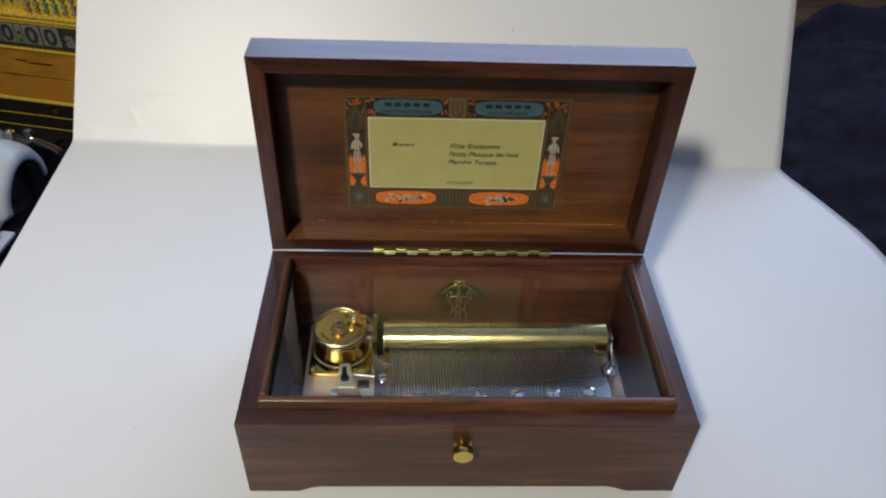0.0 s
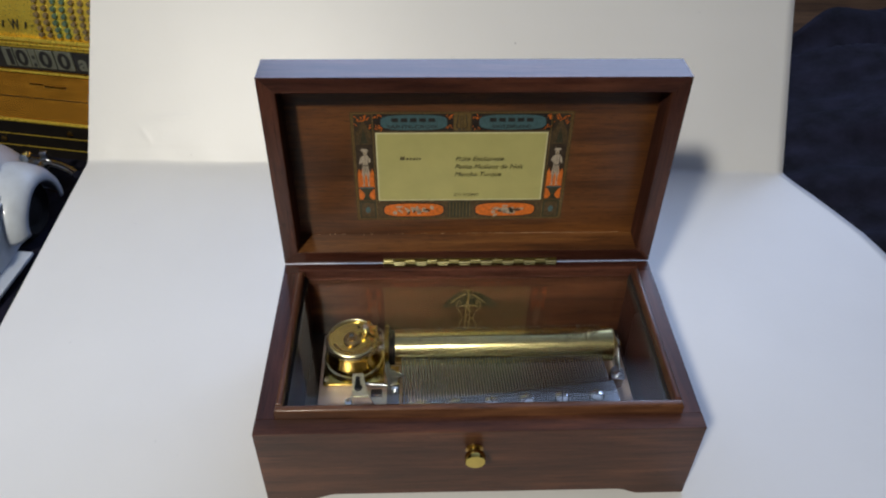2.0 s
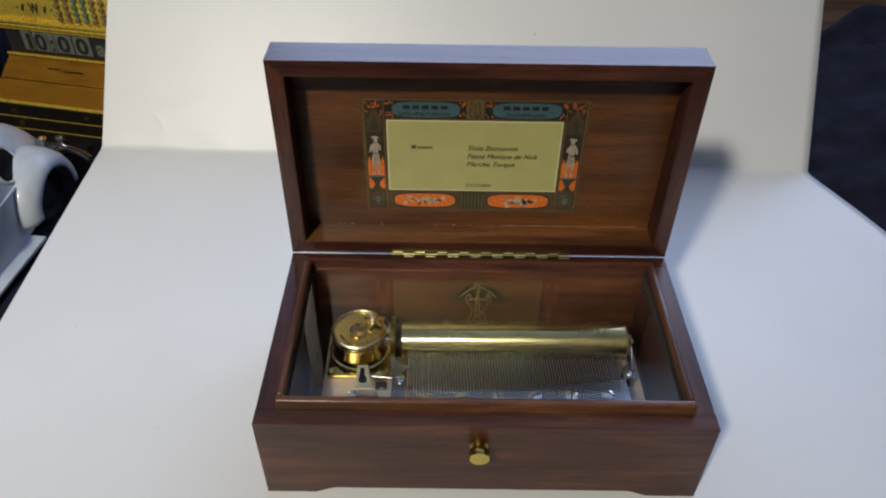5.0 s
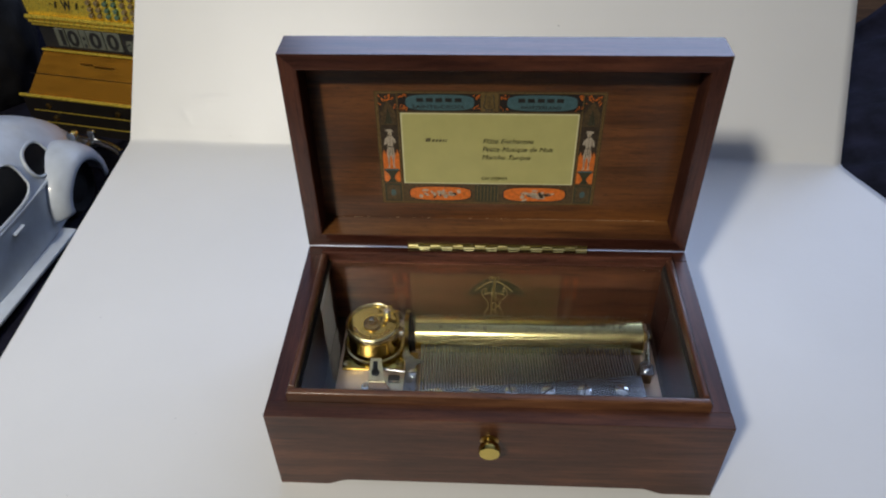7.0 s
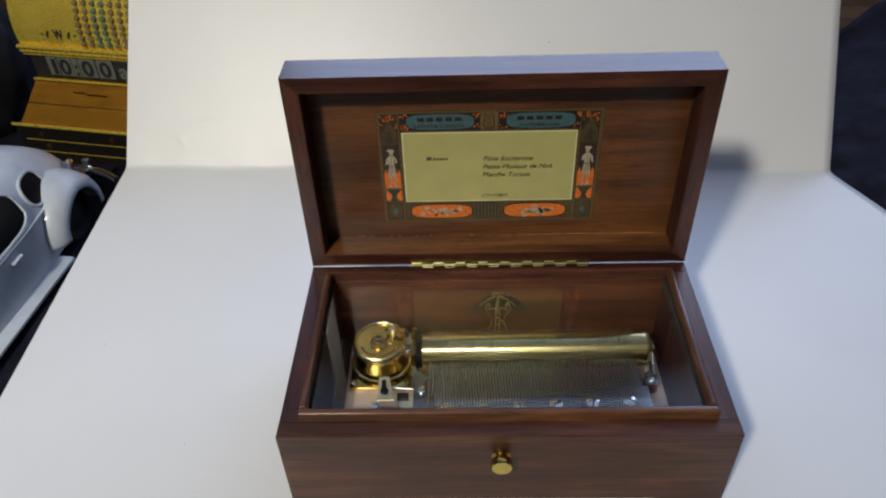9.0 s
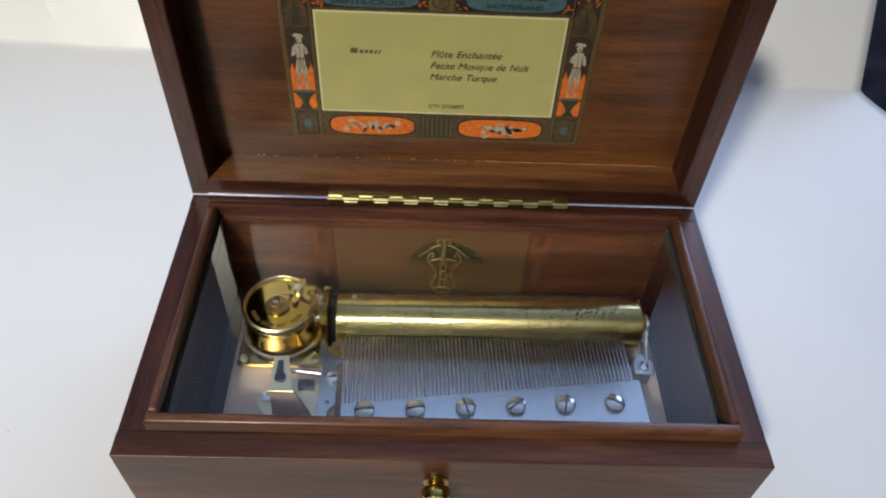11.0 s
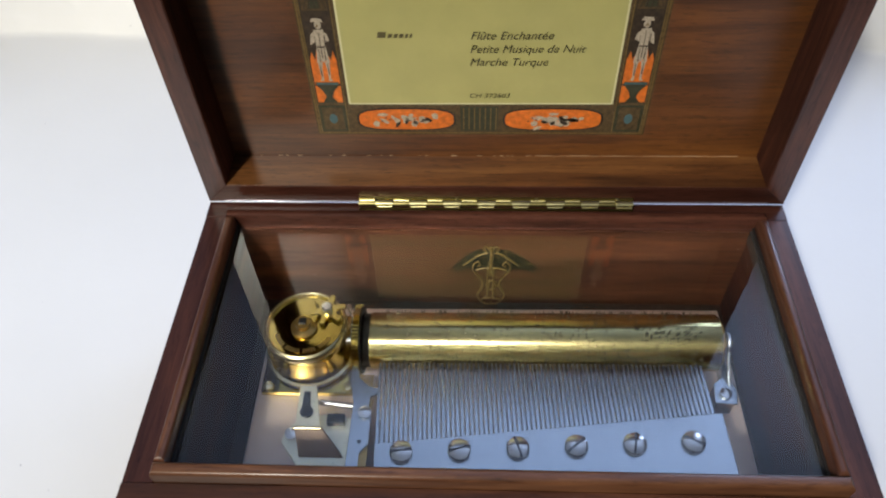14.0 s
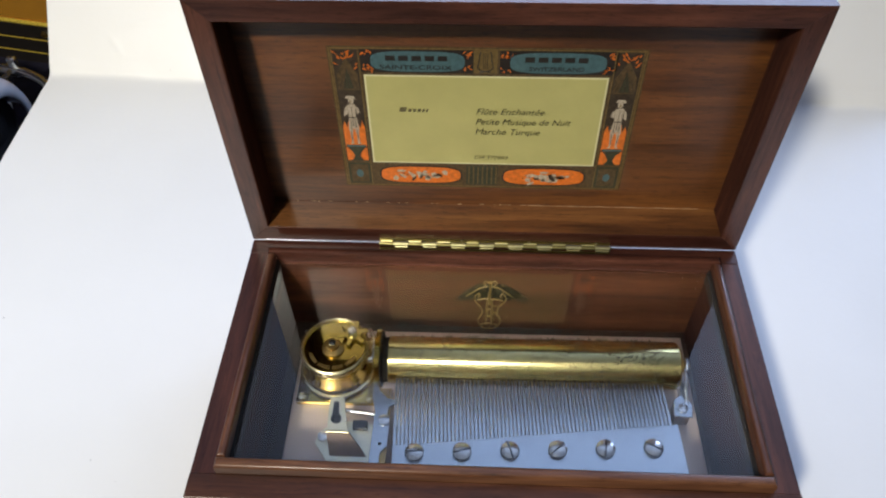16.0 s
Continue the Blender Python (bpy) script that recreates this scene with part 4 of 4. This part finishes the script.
q0, q1 = [fold.verts.new(p) for p in P], [fold.verts.new((p[0], p[1] + 0.0012, p[2] - 0.0012)) for p in P]
fold.faces.new(q0), fold.faces.new(q1[::-1])
for i in range(4):
    fold.faces.new((q0[i], q1[i], q1[(i + 1) % 4], q0[(i + 1) % 4]))
# the sloping front's shade is put into its brown colour
part("folded_front", fold, brown_metal, gv, "shaded brown front of the cock")
part("fold_edge", tube([(*loc(-0.0870, 0.0478), mz(0.0512)), (*loc(-0.0752, 0.0478), mz(0.0512))], 0.0009, 10), gold_pale, gv, smooth=60)
part("front_lip", slab(loc(-0.084, 0)[0], loc(-0.060, 0)[0], -0.0665, -0.0605, mz(0.0285), mz(0.0320), 0.0004), bed_metal, gv)
part("blued_spring", prism([loc(*p) for p in ((-0.0850, 0.0655), (-0.0822, 0.0655), (-0.0812, 0.0570), (-0.0850, 0.0570))], mz(0.0516), mz(0.0521), "z"), dark_steel, gv)
part("spring_eye", lathe([(0, mz(0.0516)), (0.0029, mz(0.0516)), (0.0029, mz(0.0526)), (0.0012, mz(0.0529)), (0, mz(0.0529))], (*loc(-0.0826, 0.0553), 0), "z", 20), dark_steel, gv, smooth=40)
part("governor_screw", lathe([(0, mz(0.0451)), (0.0030, mz(0.0451)), (0.0030, mz(0.0464)), (0, mz(0.0469))], (*loc(-0.0893, 0.0478), 0), "z", 24), steel_bright, gv, smooth=40)
part("fan_block", slab(loc(-0.0735, 0)[0], loc(-0.0655, 0)[0], -0.0430, -0.0385, mz(0.0451), mz(0.0490), 0.0004), dark_steel, gv)
part("fan_spindle", tube([(*loc(-0.079, 0.0635), mz(0.046)), (*loc(-0.062, 0.0615), mz(0.046))], 0.0014, 10), steel_bright, gv, smooth=60)
part("worm_wheel", lathe([(0, -0.001), (0.0026, -0.001), (0.0030, 0), (0.0026, 0.001), (0, 0.001)], (*loc(-0.0695, 0.0545), mz(0.0472)), "z", 24), brown_metal, gv, smooth=30)
part("front_stud", lathe([(0, mz(0.0285)), (0.0016, mz(0.0285)), (0.0016, mz(0.047)), (0, mz(0.0472))], (*loc(-0.0502, 0.0530), 0), "z", 14), brass, mov, smooth=40)


# ---- model car on the cloth ----
car = tagged(base("model_car", -0.571, 0.277, GROUND + 0.004, -6.0, 1.25), "pale blue-grey rounded vintage model car on the cloth", "model car")
CL, SILL = 0.37, 0.013              # length, height of the lower edge
ST = [0.0, 0.05, 0.15, 0.26, 0.36, 0.46, 0.56, 0.68, 0.80, 0.90, 0.97, 1.0]
HT = [0.020, 0.036, 0.048, 0.056, 0.080, 0.092, 0.095, 0.0935, 0.082, 0.063, 0.040, 0.018]
WD = [0.020, 0.036, 0.046, 0.052, 0.057, 0.060, 0.060, 0.059, 0.055, 0.048, 0.034, 0.016]


def smooth_curve(s, ys):
    a = 0.0
    for d, w in ((-0.03, 0.25), (-0.015, 0.2), (0, 0.1), (0.015, 0.2), (0.03, 0.25)):
        a += w * float(np.interp(s + d, ST, ys))
    return a


def body_at(s, th, out=0.0):
    h, w = smooth_curve(s, HT), smooth_curve(s, WD)
    c, q = math.cos(th), math.sin(th)
    belt = 0.058
    x = w * math.copysign(abs(c) ** 0.62, c)
    z = SILL + (h + 0.022 - SILL) * abs(q) ** 0.9
    lean = max(0.0, z - belt) * 0.16
    x -= math.copysign(min(abs(x), lean), c)
    k = math.hypot(c, q)
    return Vector((x + out * c / k, CL * (s - 0.5) + 0.0, z + out * q / k))


bm = bmesh.new()
g = [[bm.verts.new(body_at(s, math.pi * k / 36)) for k in range(37)] for s in np.linspace(0, 1, 60)]
for a, b in zip(g, g[1:]):
    for k in range(36):
        bm.faces.new((a[k], a[k + 1], b[k + 1], b[k]))
bm.faces.new(g[0][::-1]), bm.faces.new(g[-1])
shell = part("body", bm, car_paint, car, "rounded pale blue-grey body", 50)


def th_at(s, z):
    h = smooth_curve(s, HT)
    return math.asin(max(0, min(1, (z - SILL) / (h + 0.022 - SILL))) ** (1 / 0.9))


def side_patch(name, outline, mat, out, rim=None):
    """A window laid on both flanks: outline of (station, height)."""
    for side in (1, -1):
        cs, cz = [sum(p[i] for p in outline) / len(outline) for i in (0, 1)]
        b = bmesh.new()
        rings = []
        for f in (1.0, 0.66, 0.33):
            ring = []
            for s, z in outline:
                s2, z2 = cs + (s - cs) * f, cz + (z - cz) * f
                th = th_at(s2, z2)
                ring.append(b.verts.new(body_at(s2, th if side > 0 else math.pi - th, out)))
            rings.append(ring)
        th = th_at(cs, cz)
        mid = b.verts.new(body_at(cs, th if side > 0 else math.pi - th, out))
        n = len(outline)
        for a, c in zip(rings, rings[1:]):
            for i in range(n):
                b.faces.new((a[i], a[(i + 1) % n], c[(i + 1) % n], c[i]))
        for i in range(n):
            b.faces.new((rings[-1][i], rings[-1][(i + 1) % n], mid))
        loop = [v.co.copy() for v in rings[0]]
        w = part(name, b, mat, shell, smooth=60)
        if rim:
            part("window_rim", tube(loop, 0.0016, 6, closed=True), car_paint, shell, smooth=60)


side_patch("quarter_window", oval(0.760, 0.0735, 0.046, 0.0125, 20, 2.4), car_glass, 0.0007, True)
side_patch("door_window", oval(0.575, 0.0765, 0.112, 0.0165, 24, 3.6), car_glass, 0.0007, True)
for side in (1, -1):
    pts = [body_at(s, (lambda t: t if side > 0 else math.pi - t)(th_at(s, 0.057)), 0.001) for s in np.linspace(0.30, 0.86, 26)]
    part("belt_moulding", tube(pts, 0.0016, 6), car_paint, shell, smooth=60)
    pts = [body_at(0.735 + 0.03 * k, (lambda t: t if side > 0 else math.pi - t)(th_at(0.735, 0.057 - 0.030 * k)), 0.0002) for k in np.linspace(0, 1, 8)]
    part("door_seam", tube(pts, 0.0006, 5), rubber, shell)
    part("door_handle", slab(side * 0.0605 - 0.002, side * 0.0605 + 0.002, 0.022, 0.036, 0.0480, 0.0505, 0.001), car_paint, shell)
    xs = sorted((side * 0.052, side * 0.0725))
    part("running_board", slab(*xs, -0.078, 0.078, 0.0085, 0.0128, 0.0018), car_paint, car, "pale running board", 40)
    for yc, nm in ((0.118, "rear_fender"), (-0.112, "front_fender")):
        b = bmesh.new()
        prof = [(0.036, 0.0480), (0.046, 0.0488), (0.056, 0.0476), (0.0635, 0.0450), (0.0690, 0.0405), (0.0710, 0.0350), (0.0712, 0.0310), (0.0700, 0.0300)]
        rows = []
        for k in range(33):
            a = radians(-6 + 192 * k / 32)
            st = 1.0 + 0.22 * max(0, -math.cos(a)) ** 3
            rows.append([b.verts.new((side * x, yc + r * 0.84 * st * math.cos(a), 0.028 + r * 0.92 * math.sin(a))) for x, r in prof])
        for p, q in zip(rows, rows[1:]):
            for i in range(len(prof) - 1):
                b.faces.new((p[i], p[i + 1], q[i + 1], q[i]))
        fd = part(nm, b, car_paint, car, "rounded pale blue-grey fender", 60)
        md = fd.modifiers.new("thickness", "SOLIDIFY")
        md.thickness = 0.0012
        wh = part("wheel", lathe([(0, -0.010), (0.022, -0.010), (0.0265, -0.007), (0.0275, 0), (0.0265, 0.007), (0.022, 0.009), (0.016, 0.007), (0, 0.007)], (side * 0.050, yc, 0.0275), "x", 36), rubber, car, "black tyre", 40)
        part("hub_cap", lathe([(0, side * 0.0098), (0.008, side * 0.009), (0.014, side * 0.0072), (0, side * 0.0071)], (side * 0.050, yc, 0.0275), "x", 24), rubber, wh, smooth=40)
for ye, nm in ((0.5 * CL + 0.008, "rear_bumper"), (-0.5 * CL - 0.008, "front_bumper")):
    s = 1 if ye > 0 else -1
    pts = [(x, ye - s * 0.10 * (abs(x) / 0.075) ** 3 * 0.2, 0.030) for x in np.linspace(-0.074, 0.074, 17)]
    b = tube(pts, 0.0042, 8)
    bp = part(nm, b, chrome, car, "dull silver bumper", 60)
    for x in (-0.034, 0.034):
        part("overrider", slab(x - 0.004, x + 0.004, ye - 0.003, ye + 0.003, 0.022, 0.042, 0.0018), chrome, bp)
        part("bumper_iron", slab(x - 0.003, x + 0.003, min(ye, ye - s * 0.03), max(ye, ye - s * 0.03), 0.027, 0.033), chrome, bp)
for x in (-0.055, 0.055):
    part("tail_lamp", lathe([(0, 0), (0.0045, 0), (0.0045, 0.005), (0.003, 0.0085), (0, 0.0095)], (x * 0.8, 0.150, 0.062), "y", 16), chrome, car, smooth=40)

# ---- gilt cash-register clock ----
reg = tagged(base("cash_register_clock", -0.518, 0.592, GROUND + 0.004, -11.0), "gilt novelty cash register with flip clock and black base", "novelty clock")
GZ = GROUND + 0.004


def rz(z):
    return z - GZ


RL, RR = -0.106, 0.150                      # its two ends
RK = -0.074                                 # left end of the upper part
part("case", prism([(0.02, rz(-0.045)), (0.02, rz(0.055)), (0.060, rz(0.178)), (0.15, rz(0.178)), (0.15, rz(-0.045))], RK + 0.001, RR, "x", 0.001), reg_black, reg, "dark case with gilt front")


def key_face(z):
    """Depth of the rounded key panel at a height."""
    k = (z - 0.057) / 0.119
    return 0.010 + 0.045 * k - 0.020 * math.sin(math.pi * min(1, k)) ** 0.8


zs = [0.057 + 0.119 * k / 16 for k in range(17)]
part("key_panel", prism([(key_face(z), rz(z)) for z in zs] + [(0.060, rz(0.176)), (0.030, rz(0.057))], RK, RR, "x"), reg_gold, reg, "rounded gilt key panel", 40)
for z, d, r in ((0.0640, -0.002, 0.0030), (0.0570, 0.001, 0.0026), (0.0515, 0.004, 0.0018)):
    part("gilt_moulding", tube([(RK - 0.002, d + 0.006, rz(z)), (RR, d + 0.006, rz(z))], r, 10), reg_gold, reg, smooth=60)
wnd = part("clock_window", slab(RK + 0.002, RR - 0.004, 0.014, 0.020, rz(0.018), rz(0.050)), card_black, reg, "black flip clock window")
SH, SC = 0.0288, 0.81
for x0, x1, grey in ((-0.096, -0.078, 1), (-0.076, -0.052, 1), (-0.051, -0.040, 1), (-0.039, -0.010, 1), (-0.008, 0.021, 1), (0.023, 0.052, 0)):
    part("flip_card", slab(x0 * SC + SH, x1 * SC + SH, 0.0115, 0.0142, rz(0.022), rz(0.0475), 0.0006, 1), card_grey if grey else card_black, wnd)
for body, x, w, m in (("1", -0.0945, 0.007, card_black), ("0", -0.0735, 0.019, card_black), (":", -0.0475, 0.005, card_black), ("0", -0.0345, 0.020, card_black), ("0", -0.0035, 0.020, card_black), ("a", 0.030, 0.016, card_grey)):
    words("digit", body, x * SC + SH, rz(0.0250), 0.029, m, wnd, 0, w * SC, 0.0009, 0, 0.0110)
part("gilt_sill", tube([(RK, 0.008, rz(0.017)), (RR, 0.008, rz(0.017))], 0.0018, 8), reg_gold, reg, smooth=60)
af = prism([(0.012, rz(0.016)), (-0.018, rz(-0.038)), (0.020, rz(-0.038)), (0.020, rz(0.016))], RL + 0.006, RR, "x")
for v in af.verts:
    if v.co.x < 0 and v.co.z > rz(0):
        v.co.x = RK
part("amber_front", af, reg_amber, reg, "sloping amber metal front")
part("panel_seam", slab(RL + 0.010, RR, -0.0047, -0.0038, rz(-0.0134), rz(-0.0126)), reg_black, reg)
part("ledge_edge", tube([(RL - 0.006, -0.020, rz(-0.0385)), (RR, -0.020, rz(-0.0385))], 0.0024, 8), reg_gold, reg, smooth=60)
part("base_drawer", slab(RL - 0.006, RR, -0.018, 0.15, 0.0, rz(-0.041), 0.001), reg_black, reg, "black enamelled drawer base")
for z in (-0.062, -0.080):
    part("gilt_line", slab(RL + 0.005, RR - 0.004, -0.0188, -0.0179, rz(z), rz(z) + 0.0009), reg_gold, reg)
for x, z in ((-0.075, -0.053), (-0.070, -0.071), (0.03, -0.053)):
    part("drawer_stud", lathe([(0, 0), (0.004, 0), (0.003, -0.003), (0, -0.0042)], (x, -0.0185, rz(z)), "y", 16), brass_dark, reg, smooth=40)
# script on the sloping front, as bars
for k, (x0, x1, z) in enumerate(((-0.020, -0.002, 0.000), (-0.014, 0.045, -0.005), (0.000, 0.030, -0.0015))):
    y = 0.012 + (z - 0.011) * 0.612 - 0.0006
    part("script_bar", slab(x0, x1, y - 0.0008, y + 0.0002, rz(z), rz(z) + (0.0035 if k != 1 else 0.0010)), brass_dark, reg)
# monogram as bars, and the rows of keys
for x, w, h in ((-0.034, 0.004, 0.0012), (-0.026, 0.0045, 0.008), (0.004, 0.0045, 0.008), (0.012, 0.004, 0.0012)):
    z = 0.083
    yk = key_face(z) - 0.0022
    part("monogram_bar", prism([(x - w / 2, rz(z) - h / 2), (x - w / 2 + w * 0.35, rz(z) - h / 2), (x + w / 2, rz(z) + h / 2), (x + w / 2 - w * 0.35, rz(z) + h / 2)], yk, yk + 0.0012, "y"), card_black, reg)
words("initial", "W", -0.0178, rz(0.0765), 0.018, card_black, reg, 0, 0.0136, 0.0004, 0, min(key_face(0.0765), key_face(0.092)) - 0.0008)
for r in range(12):
    for c in range(11):
        x, z = 0.022 + c * 0.0118 + (r % 2) * 0.0008, 0.073 + r * 0.0082
        y = key_face(z)
        part("key", lathe([(0, 0.003), (0.0028, 0.003), (0.0031, -0.002), (0.0027, -0.0045), (0, -0.0055)], (x, y, rz(z)), "y", 14), (key_brown, key_brown, key_green, key_green, key_brown)[min(c, 4)], reg, smooth=45)

# dark case behind the car
bag = bmesh.new()
bmesh.ops.create_icosphere(bag, subdivisions=5, radius=1.0)
for v in bag.verts:
    n = noise.fractal(v.co * 1.6, 1.0, 2.0, 3)
    v.co *= 1 + 0.10 * n
    v.co = Vector((v.co.x * 0.145, v.co.y * 0.11, max(-0.09, v.co.z * 0.16)))
bg = part("black_bag", bag, plain("black_bag_fabric", (0.010, 0.010, 0.012), 0.6, 0, 0.3, 40, 0.4), smooth=60)
bg.location = (-0.795, 0.70, GROUND + 0.095)
tagged(bg, "soft black bag slumped on the cloth", "bag")
